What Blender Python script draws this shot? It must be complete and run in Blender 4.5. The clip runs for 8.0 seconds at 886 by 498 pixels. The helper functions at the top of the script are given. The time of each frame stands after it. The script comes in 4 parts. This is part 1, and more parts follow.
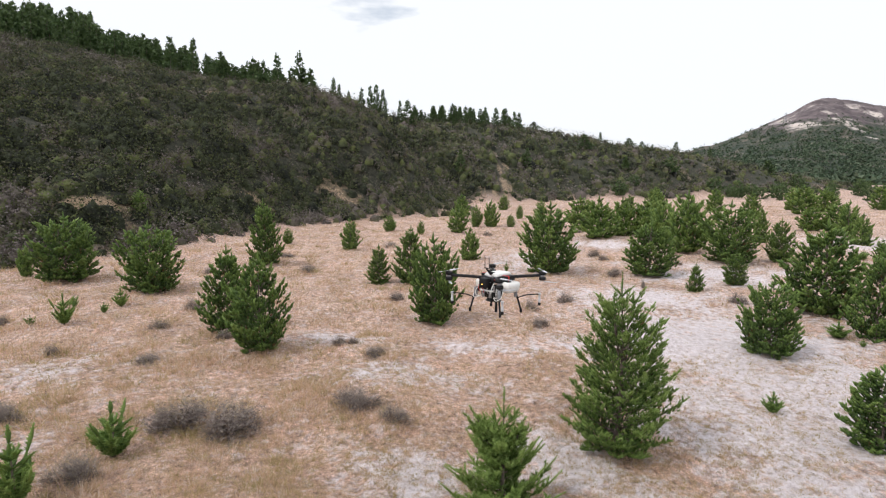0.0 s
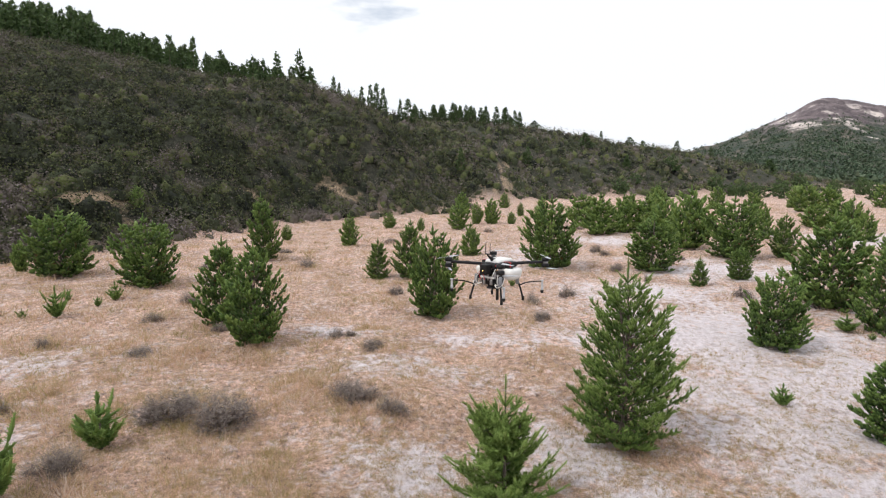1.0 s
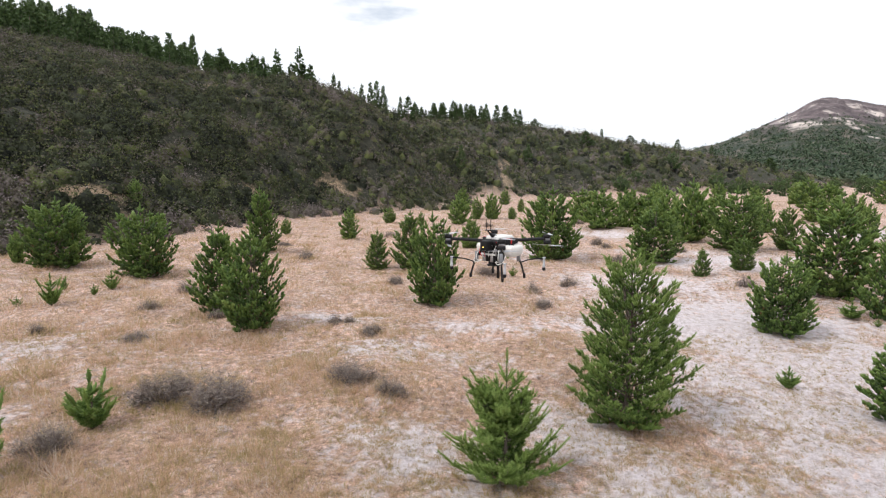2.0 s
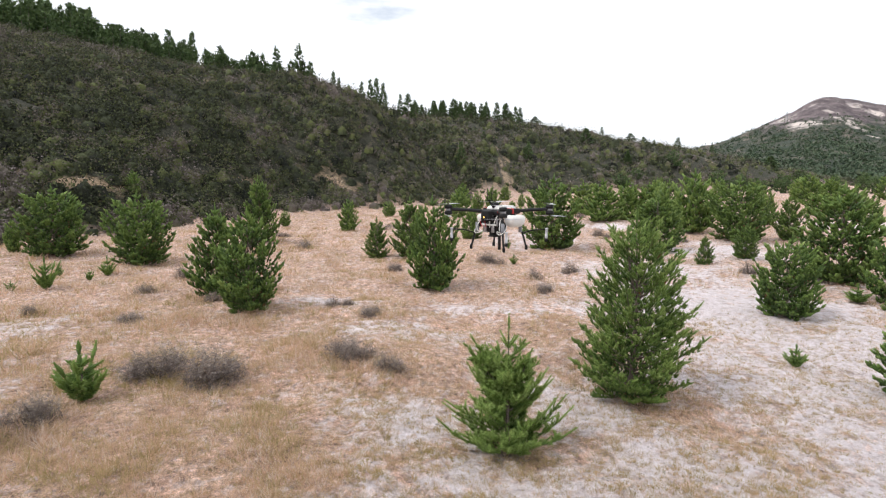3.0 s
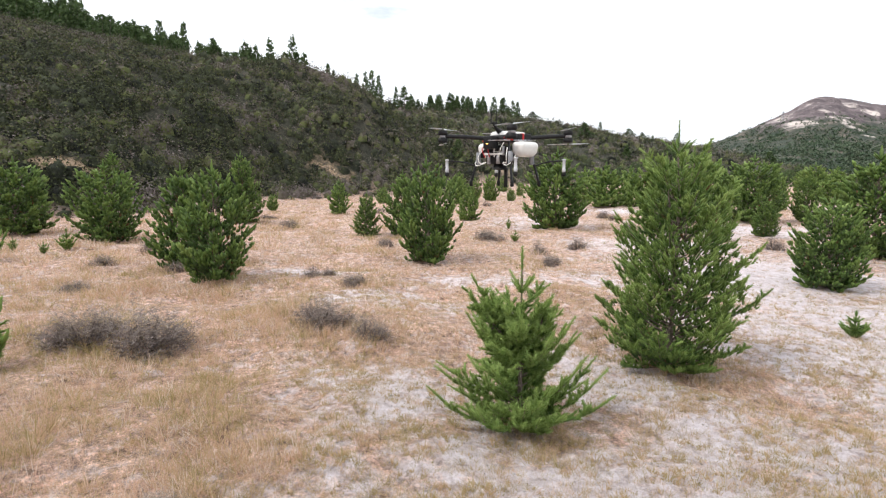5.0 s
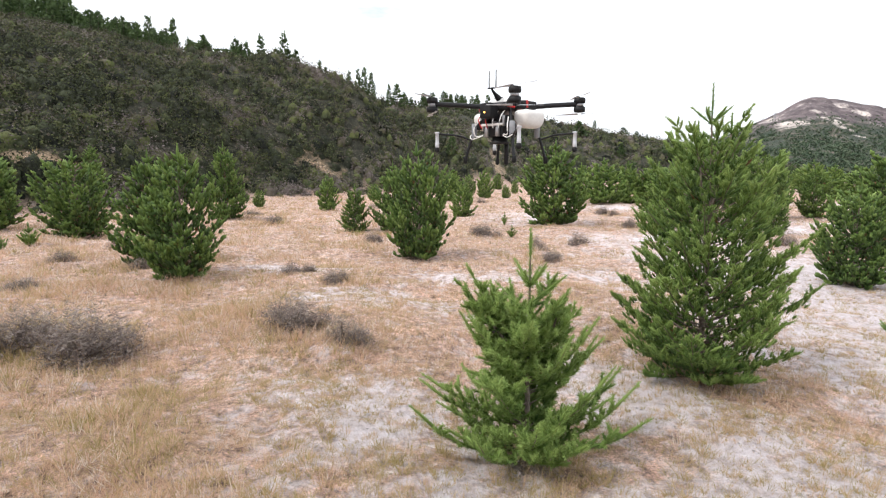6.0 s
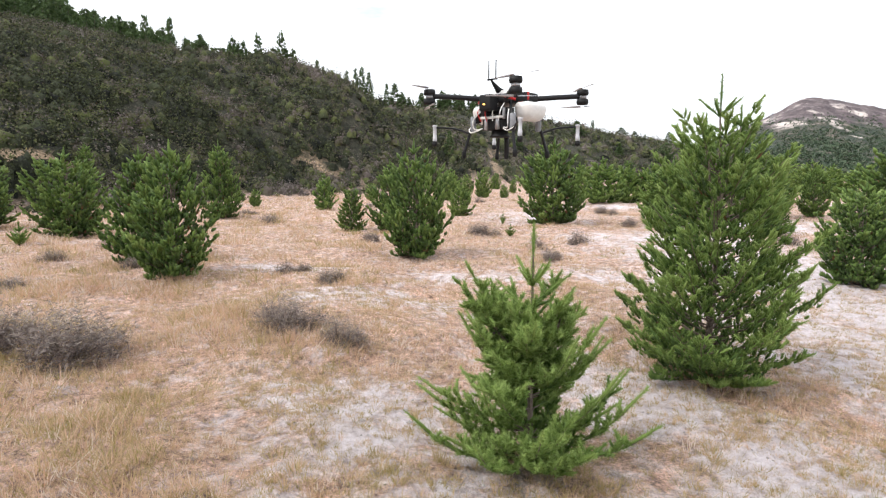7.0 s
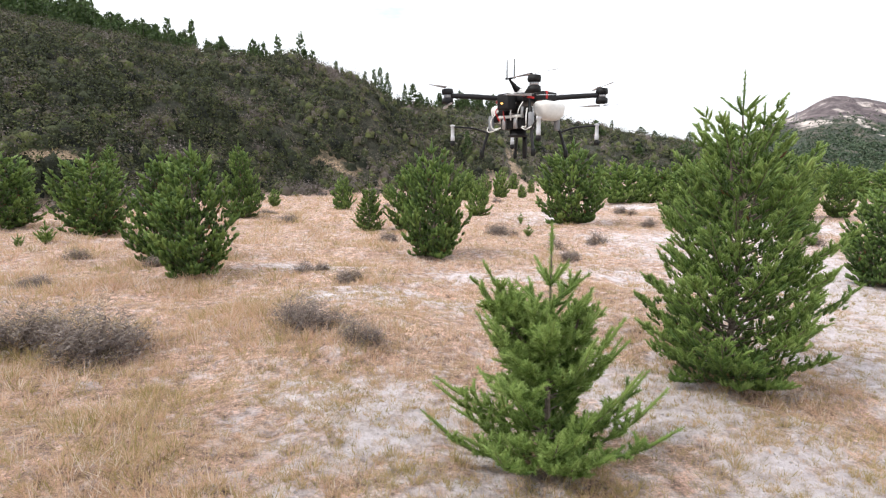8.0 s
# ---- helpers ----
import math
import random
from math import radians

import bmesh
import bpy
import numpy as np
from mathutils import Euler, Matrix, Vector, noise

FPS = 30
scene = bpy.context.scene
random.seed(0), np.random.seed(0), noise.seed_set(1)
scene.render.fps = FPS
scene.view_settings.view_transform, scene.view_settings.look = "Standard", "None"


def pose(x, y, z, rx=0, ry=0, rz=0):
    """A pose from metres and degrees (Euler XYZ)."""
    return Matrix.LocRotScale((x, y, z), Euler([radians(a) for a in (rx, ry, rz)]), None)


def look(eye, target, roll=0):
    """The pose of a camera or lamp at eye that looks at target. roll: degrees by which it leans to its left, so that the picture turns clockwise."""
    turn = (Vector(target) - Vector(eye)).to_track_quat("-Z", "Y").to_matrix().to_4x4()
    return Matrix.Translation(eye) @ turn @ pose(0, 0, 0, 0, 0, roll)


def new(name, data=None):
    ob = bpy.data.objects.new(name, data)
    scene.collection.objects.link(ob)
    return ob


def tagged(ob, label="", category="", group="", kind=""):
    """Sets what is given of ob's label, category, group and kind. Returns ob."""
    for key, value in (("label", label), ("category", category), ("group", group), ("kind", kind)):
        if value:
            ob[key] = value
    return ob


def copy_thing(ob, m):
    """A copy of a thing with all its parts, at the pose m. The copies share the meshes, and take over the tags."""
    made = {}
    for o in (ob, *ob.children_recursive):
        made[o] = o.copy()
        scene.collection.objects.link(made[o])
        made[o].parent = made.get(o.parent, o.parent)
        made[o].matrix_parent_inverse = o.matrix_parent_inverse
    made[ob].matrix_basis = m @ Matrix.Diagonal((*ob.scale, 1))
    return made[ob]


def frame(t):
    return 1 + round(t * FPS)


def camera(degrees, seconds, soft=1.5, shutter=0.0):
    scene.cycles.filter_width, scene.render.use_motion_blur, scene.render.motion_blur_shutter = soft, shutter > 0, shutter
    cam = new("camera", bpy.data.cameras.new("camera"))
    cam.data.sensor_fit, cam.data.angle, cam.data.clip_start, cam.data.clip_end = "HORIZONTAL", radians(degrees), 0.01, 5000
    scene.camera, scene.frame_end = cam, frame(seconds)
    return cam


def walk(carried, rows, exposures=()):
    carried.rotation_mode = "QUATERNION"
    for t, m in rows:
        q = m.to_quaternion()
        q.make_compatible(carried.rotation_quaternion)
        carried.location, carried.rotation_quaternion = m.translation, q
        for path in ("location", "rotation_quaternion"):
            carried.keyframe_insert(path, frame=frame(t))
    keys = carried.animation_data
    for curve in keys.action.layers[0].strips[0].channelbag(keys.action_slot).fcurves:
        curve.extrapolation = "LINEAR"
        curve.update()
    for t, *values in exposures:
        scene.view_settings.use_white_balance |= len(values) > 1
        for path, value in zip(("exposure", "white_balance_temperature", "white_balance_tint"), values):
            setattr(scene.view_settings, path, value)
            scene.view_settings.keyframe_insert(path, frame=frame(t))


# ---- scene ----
cam = camera(75.1, 8.0, 1.25)
METRES, EYE, TILT, LEAN, TURN = 5.0, 4.7, -7.0, 0.0, 0.0
ROWS = [
    (0.0, 0.0, 0.0, 0.0, 0.0, 0.0, -0.0),
    (0.5, 0.0034, 0.041, -0.0252, 0.02, 0.01, 0.02),
    (1.0, 0.0043, 0.0716, -0.0516, 0.05, 0.02, 0.02),
    (2.5, 0.0073, 0.1356, -0.1802, 0.09, 0.02, 0.05),
    (3.0, 0.0073, 0.1637, -0.2295, 0.09, 0.01, 0.05),
    (3.5, 0.0086, 0.2095, -0.2785, 0.08, -0.0, 0.05),
    (4.0, 0.0078, 0.2936, -0.3265, 0.09, -0.02, 0.05),
    (4.5, 0.0105, 0.4023, -0.3714, -0.01, -0.03, 0.05),
    (6.0, 0.0269, 0.7717, -0.4276, -0.85, -0.04, 0.09),
    (6.5, 0.0292, 0.8194, -0.4338, -1.06, -0.04, 0.14),
    (7.0, 0.0278, 0.8215, -0.4332, -1.06, -0.02, 0.11),
    (7.5, 0.0285, 0.8211, -0.4331, -0.25, -0.04, 0.03),
    (8.0, 0.0279, 0.8229, -0.4341, 0.68, -0.02, -0.09),
]
walk(cam, [(t, pose(0, 0, EYE, TILT, LEAN, TURN) @ pose(METRES * x, METRES * y, METRES * z, 90 + pitch, roll, yaw)) for t, x, y, z, yaw, pitch, roll in ROWS], exposures=[(0.0, -0.15), (1.0, -0.12), (2.5, -0.02), (4.5, 0.15), (6.5, 0.29), (8.0, 0.3)])


# ---- sky and sun: a bright, mostly closed cloud cover ----
world = bpy.data.worlds.new("sky")
scene.world = world
world.use_nodes = True
wn, wl = world.node_tree.nodes, world.node_tree.links
SUN_UP, SUN_TURN = 50.0, 242.0
sky_tex = wn.new("ShaderNodeTexSky")
sky_tex.sky_type = "NISHITA"
sky_tex.sun_disc = False
sky_tex.sun_elevation, sky_tex.sun_rotation = radians(SUN_UP), radians(SUN_TURN)
dim = wn.new("ShaderNodeVectorMath")
dim.operation = "SCALE"
dim.inputs["Scale"].default_value = 0.12
wl.new(sky_tex.outputs[0], dim.inputs[0])
wcoord = wn.new("ShaderNodeTexCoord")
wmap = wn.new("ShaderNodeMapping")
wmap.inputs["Scale"].default_value = (1.2, 1.2, 4.5)
wmap.inputs["Rotation"].default_value = (0, 0, radians(-10))
wl.new(wcoord.outputs["Generated"], wmap.inputs[0])
cloud = wn.new("ShaderNodeTexNoise")
cloud.inputs["Scale"].default_value = 2.3
cloud.inputs["Detail"].default_value = 6
wl.new(wmap.outputs[0], cloud.inputs["Vector"])
cover = wn.new("ShaderNodeValToRGB")
cover.color_ramp.elements[0].position, cover.color_ramp.elements[0].color = 0.26, (0.3, 0.3, 0.3, 1)
cover.color_ramp.elements[1].position, cover.color_ramp.elements[1].color = 0.345, (1, 1, 1, 1)
wl.new(cloud.outputs["Fac"], cover.inputs[0])
wmix = wn.new("ShaderNodeMix")
wmix.data_type = "RGBA"
wl.new(cover.outputs[0], wmix.inputs["Factor"])
wl.new(dim.outputs[0], wmix.inputs["A"])
wmix.inputs["B"].default_value = (0.97, 1.0, 1.05, 1)
wl.new(wmix.outputs["Result"], wn["Background"].inputs["Color"])
wn["Background"].inputs["Strength"].default_value = 1.12

sun_data = bpy.data.lights.new("sun", "SUN")
sun_data.energy, sun_data.angle, sun_data.color = 2.1, radians(11), (1.0, 0.96, 0.91)
sun = new("sun", sun_data)
sun_way = Vector((math.sin(radians(SUN_TURN)) * math.cos(radians(SUN_UP)), math.cos(radians(SUN_TURN)) * math.cos(radians(SUN_UP)), math.sin(radians(SUN_UP))))
sun.matrix_world = look(sun_way * 60, (0, 0, 0))


# ---- materials ----
def material(name, rough=0.8, metal=0.0):
    m = bpy.data.materials.new(name)
    m.use_nodes = True
    b = m.node_tree.nodes["Principled BSDF"]
    b.inputs["Roughness"].default_value, b.inputs["Metallic"].default_value = rough, metal
    return m, m.node_tree.nodes, m.node_tree.links, b


def noise_node(n, l, scale, detail=4, vec=None, rough=0.55):
    t = n.new("ShaderNodeTexNoise")
    t.inputs["Scale"].default_value, t.inputs["Detail"].default_value, t.inputs["Roughness"].default_value = scale, detail, rough
    if vec is None:
        c = n.new("ShaderNodeTexCoord")
        vec = c.outputs["Object"]
    l.new(vec, t.inputs["Vector"])
    return t.outputs["Fac"]


def ramp(n, l, fac, stops):
    r = n.new("ShaderNodeValToRGB")
    e = r.color_ramp.elements
    while len(e) < len(stops):
        e.new(0.5)
    for i, (p, c) in enumerate(stops):
        e[i].position, e[i].color = p, (*c, 1)
    l.new(fac, r.inputs[0])
    return r.outputs[0]


def blend(n, l, fac, a, b, how="MIX"):
    m = n.new("ShaderNodeMix")
    m.data_type, m.blend_type = "RGBA", how
    for socket, v in ((m.inputs["Factor"], fac), (m.inputs["A"], a), (m.inputs["B"], b)):
        if isinstance(v, (int, float)):
            socket.default_value = v
        elif isinstance(v, tuple):
            socket.default_value = (*v, 1)
        else:
            l.new(v, socket)
    return m.outputs["Result"]


def attribute(n, name):
    a = n.new("ShaderNodeAttribute")
    a.attribute_name = name
    return a.outputs["Fac"]


def bump(n, l, b, fac, strength, distance):
    k = n.new("ShaderNodeBump")
    k.inputs["Strength"].default_value, k.inputs["Distance"].default_value = strength, distance
    l.new(fac, k.inputs["Height"])
    l.new(k.outputs[0], b.inputs["Normal"])


def leafy(name, stops, rough=0.6, through_light=0.0, grain=0.0, grain_scale=8.0):
    """Foliage whose colour runs over the tone stored on the mesh, with a little variation from leaf to leaf."""
    m, n, l, b = material(name, rough)
    geo = n.new("ShaderNodeNewGeometry")
    tone = n.new("ShaderNodeMath")
    tone.operation = "MULTIPLY_ADD"
    l.new(geo.outputs["Random Per Island"], tone.inputs[0])
    tone.inputs[1].default_value = 0.22
    l.new(attribute(n, "tone"), tone.inputs[2])
    value = tone.outputs[0]
    if grain:
        add = n.new("ShaderNodeMath")
        add.operation = "MULTIPLY_ADD"
        speckle = noise_node(n, l, grain_scale, 5, None, 0.7)
        l.new(speckle, add.inputs[0])
        add.inputs[1].default_value = grain
        l.new(value, add.inputs[2])
        shift = n.new("ShaderNodeMath")
        shift.operation = "SUBTRACT"
        l.new(add.outputs[0], shift.inputs[0])
        shift.inputs[1].default_value = grain / 2
        value = shift.outputs[0]
        bump(n, l, b, speckle, 1.0, 0.12)
    col = ramp(n, l, value, stops)
    l.new(col, b.inputs["Base Color"])
    b.inputs["Specular IOR Level"].default_value = 0.3
    if through_light:
        tr = n.new("ShaderNodeBsdfTranslucent")
        l.new(col, tr.inputs["Color"])
        mix = n.new("ShaderNodeMixShader")
        mix.inputs[0].default_value = through_light
        l.new(b.outputs[0], mix.inputs[1])
        l.new(tr.outputs[0], mix.inputs[2])
        l.new(mix.outputs[0], n["Material Output"].inputs["Surface"])
    return m


NEEDLES = leafy("pine_needles", [(0.0, (0.24, 0.12, 0.06)), (0.07, (0.05, 0.084, 0.03)), (0.35, (0.092, 0.16, 0.042)), (0.7, (0.19, 0.285, 0.07)), (1.1, (0.33, 0.44, 0.14))], 0.5, 0.28)
DARK_NEEDLES = leafy("conifer_needles", [(0.0, (0.03, 0.052, 0.022)), (0.5, (0.058, 0.1, 0.034)), (1.1, (0.1, 0.15, 0.05))], 0.6, 0.1)
FAR_LEAVES = leafy("far_leaves", [(0.0, (0.035, 0.055, 0.035)), (0.5, (0.055, 0.09, 0.05)), (1.1, (0.10, 0.12, 0.075))], 0.8)
GRASS = leafy("dry_grass", [(0.0, (0.24, 0.2, 0.075)), (0.14, (0.38, 0.32, 0.13)), (0.32, (0.52, 0.395, 0.23)), (0.6, (0.64, 0.455, 0.315)), (0.85, (0.65, 0.44, 0.33)), (1.1, (0.76, 0.66, 0.57))], 0.8, 0.35)
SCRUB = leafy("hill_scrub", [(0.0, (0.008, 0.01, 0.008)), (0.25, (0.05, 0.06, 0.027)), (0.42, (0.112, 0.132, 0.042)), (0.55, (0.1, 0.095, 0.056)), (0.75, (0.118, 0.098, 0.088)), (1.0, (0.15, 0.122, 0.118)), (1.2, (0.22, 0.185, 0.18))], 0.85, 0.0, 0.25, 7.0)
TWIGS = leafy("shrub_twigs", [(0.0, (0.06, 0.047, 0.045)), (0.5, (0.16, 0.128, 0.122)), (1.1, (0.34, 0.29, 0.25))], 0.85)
STONE = leafy("pale_stone", [(0.0, (0.16, 0.14, 0.13)), (0.6, (0.34, 0.31, 0.3)), (1.1, (0.5, 0.47, 0.46))], 0.9)


def bark_material():
    m, n, l, b = material("bark", 0.9)
    f = noise_node(n, l, 22, 5)
    l.new(ramp(n, l, f, [(0.3, (0.07, 0.05, 0.04)), (0.7, (0.24, 0.19, 0.16))]), b.inputs["Base Color"])
    bump(n, l, b, f, 0.6, 0.02)
    return m


BARK = bark_material()


def ground_material():
    m, n, l, b = material("ground", 0.95)
    co = n.new("ShaderNodeTexCoord").outputs["Object"]
    fine = noise_node(n, l, 7.0, 9, co, 0.8)
    mid = noise_node(n, l, 1.3, 6, co, 0.65)
    straw = ramp(n, l, fine, [(0.38, (0.13, 0.092, 0.06)), (0.47, (0.36, 0.26, 0.18)), (0.55, (0.56, 0.415, 0.31)), (0.66, (0.78, 0.63, 0.53))])
    rosy = ramp(n, l, fine, [(0.38, (0.15, 0.108, 0.085)), (0.47, (0.41, 0.285, 0.22)), (0.55, (0.6, 0.425, 0.345)), (0.66, (0.8, 0.64, 0.56))])
    thatch = blend(n, l, ramp(n, l, mid, [(0.35, (0, 0, 0)), (0.65, (1, 1, 1))]), straw, rosy)
    fibre = noise_node(n, l, 42.0, 5, co, 0.8)
    crumb = noise_node(n, l, 11.0, 8, co, 0.85)
    thatch = blend(n, l, 1.0, thatch, ramp(n, l, fibre, [(0.36, (0.34, 0.3, 0.31)), (0.5, (0.97, 0.95, 0.94)), (0.63, (1.3, 1.25, 1.15))]), "MULTIPLY")
    thatch = blend(n, l, 1.0, thatch, ramp(n, l, noise_node(n, l, 0.55, 6, co, 0.7), [(0.38, (0.92, 0.88, 0.82)), (0.5, (1.15, 1.13, 1.11)), (0.62, (1.36, 1.34, 1.34))]), "MULTIPLY")
    thatch = blend(n, l, ramp(n, l, crumb, [(0.53, (0, 0, 0)), (0.61, (0.8, 0.8, 0.8))]), thatch, (0.2, 0.16, 0.155))
    thatch = blend(n, l, 1.0, thatch, (1.03, 1.0, 1.04), "MULTIPLY")
    silt = ramp(n, l, fine, [(0.34, (0.42, 0.36, 0.36)), (0.44, (0.66, 0.58, 0.59)), (0.55, (0.8, 0.73, 0.755)), (0.7, (0.89, 0.84, 0.87))])
    litter = ramp(n, l, crumb, [(0.53, (0, 0, 0)), (0.64, (0.55, 0.55, 0.55))])
    silt = blend(n, l, 1.0, silt, ramp(n, l, fibre, [(0.34, (0.68, 0.64, 0.66)), (0.5, (1, 1, 1))]), "MULTIPLY")
    silt = blend(n, l, litter, silt, ramp(n, l, mid, [(0.4, (0.3, 0.25, 0.2)), (0.6, (0.46, 0.37, 0.3))]))
    mottled = n.new("ShaderNodeMath")
    mottled.operation = "MULTIPLY_ADD"
    l.new(noise_node(n, l, 4.5, 7, co, 0.7), mottled.inputs[0])
    mottled.inputs[1].default_value = 3.6
    l.new(attribute(n, "sand"), mottled.inputs[2])
    half = n.new("ShaderNodeMapRange")
    half.inputs["From Min"].default_value, half.inputs["From Max"].default_value = 1.85, 2.65
    l.new(mottled.outputs[0], half.inputs[0])
    col = blend(n, l, half.outputs[0], thatch, silt)
    # Near-black soil: the shade in gaps between shrubs is put into its colour.
    shaded_soil = ramp(n, l, noise_node(n, l, 2.6, 7, co, 0.75), [(0.38, (0.012, 0.014, 0.008)), (0.5, (0.03, 0.032, 0.018)), (0.62, (0.06, 0.054, 0.04))])
    col = blend(n, l, attribute(n, "scrub"), col, shaded_soil)
    clay = ramp(n, l, fine, [(0.38, (0.13, 0.09, 0.06)), (0.5, (0.3, 0.215, 0.14)), (0.64, (0.46, 0.345, 0.235))])
    broken = n.new("ShaderNodeMath")
    broken.operation = "MULTIPLY_ADD"
    l.new(noise_node(n, l, 1.1, 7, co, 0.7), broken.inputs[0])
    broken.inputs[1].default_value = 2.4
    l.new(attribute(n, "clay"), broken.inputs[2])
    bare = n.new("ShaderNodeMapRange")
    bare.inputs["From Min"].default_value, bare.inputs["From Max"].default_value = 1.4, 2.0
    l.new(broken.outputs[0], bare.inputs[0])
    col = blend(n, l, bare.outputs[0], col, clay)
    l.new(col, b.inputs["Base Color"])
    bump(n, l, b, fine, 1.0, 0.08)
    return m


GROUND = ground_material()


def mountain_material():
    m, n, l, b = material("mountain", 0.95)
    co = n.new("ShaderNodeTexCoord").outputs["Object"]
    sep = n.new("ShaderNodeSeparateXYZ")
    l.new(co, sep.inputs[0])
    big = noise_node(n, l, 0.011, 8, co, 0.62)
    fine = noise_node(n, l, 0.03, 9, co, 0.75)
    level = n.new("ShaderNodeMath")
    level.operation = "MULTIPLY_ADD"
    l.new(big, level.inputs[0])
    level.inputs[1].default_value = 110.0
    l.new(sep.outputs["Z"], level.inputs[2])
    top = n.new("ShaderNodeMapRange")
    top.inputs["From Min"].default_value, top.inputs["From Max"].default_value = 158, 182
    l.new(level.outputs[0], top.inputs[0])
    heath = ramp(n, l, fine, [(0.4, (0.07, 0.054, 0.06)), (0.6, (0.19, 0.15, 0.155))])
    scree = ramp(n, l, fine, [(0.4, (0.25, 0.21, 0.205)), (0.6, (0.55, 0.49, 0.48))])
    patch = ramp(n, l, noise_node(n, l, 0.016, 9, co, 0.68), [(0.55, (0, 0, 0)), (0.62, (1, 1, 1))])
    green = ramp(n, l, fine, [(0.38, (0.02, 0.032, 0.022)), (0.47, (0.036, 0.05, 0.034)), (0.54, (0.07, 0.07, 0.052)), (0.62, (0.16, 0.13, 0.11))])
    col = blend(n, l, top.outputs[0], green, blend(n, l, patch, heath, scree))
    torn = n.new("ShaderNodeMath")
    torn.operation = "MULTIPLY_ADD"
    l.new(fine, torn.inputs[0])
    torn.inputs[1].default_value = 2.2
    l.new(attribute(n, "bare"), torn.inputs[2])
    show = n.new("ShaderNodeMapRange")
    show.inputs["From Min"].default_value, show.inputs["From Max"].default_value = 1.45, 1.75
    l.new(torn.outputs[0], show.inputs[0])
    col = blend(n, l, show.outputs[0], col, ramp(n, l, fine, [(0.4, (0.34, 0.29, 0.27)), (0.6, (0.66, 0.58, 0.54))]))
    bump(n, l, b, fine, 1.0, 6.0)
    l.new(col, b.inputs["Base Color"])
    return m


MOUNTAIN = mountain_material()


def plain_material(name, colour, rough, metal=0.0, worn=0.12, scale=30):
    m, n, l, b = material(name, rough, metal)
    f = noise_node(n, l, scale, 4)
    lo, hi = (tuple(max(0, c * (1 - worn)) for c in colour), tuple(min(1, c * (1 + worn)) for c in colour))
    l.new(ramp(n, l, f, [(0.3, lo), (0.7, hi)]), b.inputs["Base Color"])
    bump(n, l, b, f, 0.08, 0.003)
    b.inputs["Specular IOR Level"].default_value = 0.3
    return m


CARBON = plain_material("black_carbon", (0.011, 0.011, 0.013), 0.5)
RUBBER = plain_material("black_plastic", (0.009, 0.009, 0.01), 0.6)
WHITE = plain_material("white_plastic", (0.78, 0.77, 0.75), 0.4, 0, 0.06)
ALU = plain_material("grey_metal", (0.42, 0.42, 0.44), 0.4, 0.8)
PALE = plain_material("pale_plastic", (0.55, 0.56, 0.6), 0.4, 0, 0.06)
GREYP = plain_material("grey_plastic", (0.25, 0.26, 0.28), 0.5)
REDW = plain_material("red_wire", (0.5, 0.03, 0.03), 0.5)
STEEL = plain_material("pylon_steel", (0.3, 0.31, 0.33), 0.6, 0.3)
lamp_mat, lamp_n, lamp_l, lamp_b = material("amber_lamp", 0.3)
lamp_b.inputs["Base Color"].default_value = (0.9, 0.5, 0.1, 1)
lamp_b.inputs["Emission Color"].default_value = (1.0, 0.55, 0.12, 1)
lamp_b.inputs["Emission Strength"].default_value = 3.0


# ---- mesh helpers ----
def raw_mesh(name, verts, faces, mat, smooth=False, **attrs):
    """A mesh from arrays of corners and of faces that all have the same number of corners."""
    verts, faces = np.asarray(verts, np.float32), np.asarray(faces, np.int32)
    me = bpy.data.meshes.new(name)
    k = faces.shape[1]
    me.vertices.add(len(verts))
    me.vertices.foreach_set("co", verts.ravel())
    me.loops.add(faces.size)
    me.loops.foreach_set("vertex_index", faces.ravel())
    me.polygons.add(len(faces))
    me.polygons.foreach_set("loop_start", np.arange(0, faces.size, k, dtype=np.int32))
    if smooth:
        me.polygons.foreach_set("use_smooth", np.ones(len(faces), bool))
    for key, values in attrs.items():
        a = me.attributes.new(key, "FLOAT", "POINT")
        a.data.foreach_set("value", np.asarray(values, np.float32))
    me.materials.append(mat)
    me.update(calc_edges=True)
    return me


def part(name, me, parent, label=""):
    ob = new(name, me)
    ob.parent = parent
    return tagged(ob, label)


def bm_mesh(name, bm, mat, smooth=True):
    me = bpy.data.meshes.new(name)
    bm.to_mesh(me)
    bm.free()
    for p in me.polygons:
        p.use_smooth = smooth
    me.materials.append(mat)
    return me


def tube(path, radii, sides=6):
    """Corners and quads of a tapered tube along a path."""
    path = np.asarray(path, float)
    d = np.gradient(path, axis=0)
    d /= np.linalg.norm(d, axis=1)[:, None] + 1e-9
    ref = np.where(np.abs(d[:, 2:3]) > 0.9, np.array([[1.0, 0, 0]]), np.array([[0, 0, 1.0]]))
    u = np.cross(d, ref)
    u /= np.linalg.norm(u, axis=1)[:, None]
    v = np.cross(d, u)
    ang = np.arange(sides) * 2 * math.pi / sides
    ring = np.cos(ang)[None, :, None] * u[:, None] + np.sin(ang)[None, :, None] * v[:, None]
    verts = (path[:, None] + ring * np.asarray(radii)[:, None, None]).reshape(-1, 3)
    faces = []
    for i in range(len(path) - 1):
        for j in range(sides):
            k = (j + 1) % sides
            faces.append((i * sides + j, i * sides + k, (i + 1) * sides + k, (i + 1) * sides + j))
    return verts, np.array(faces)


def join(pieces):
    verts, faces, at = [], [], 0
    for v, f in pieces:
        verts.append(v)
        faces.append(f + at)
        at += len(v)
    return np.concatenate(verts), np.concatenate(faces)


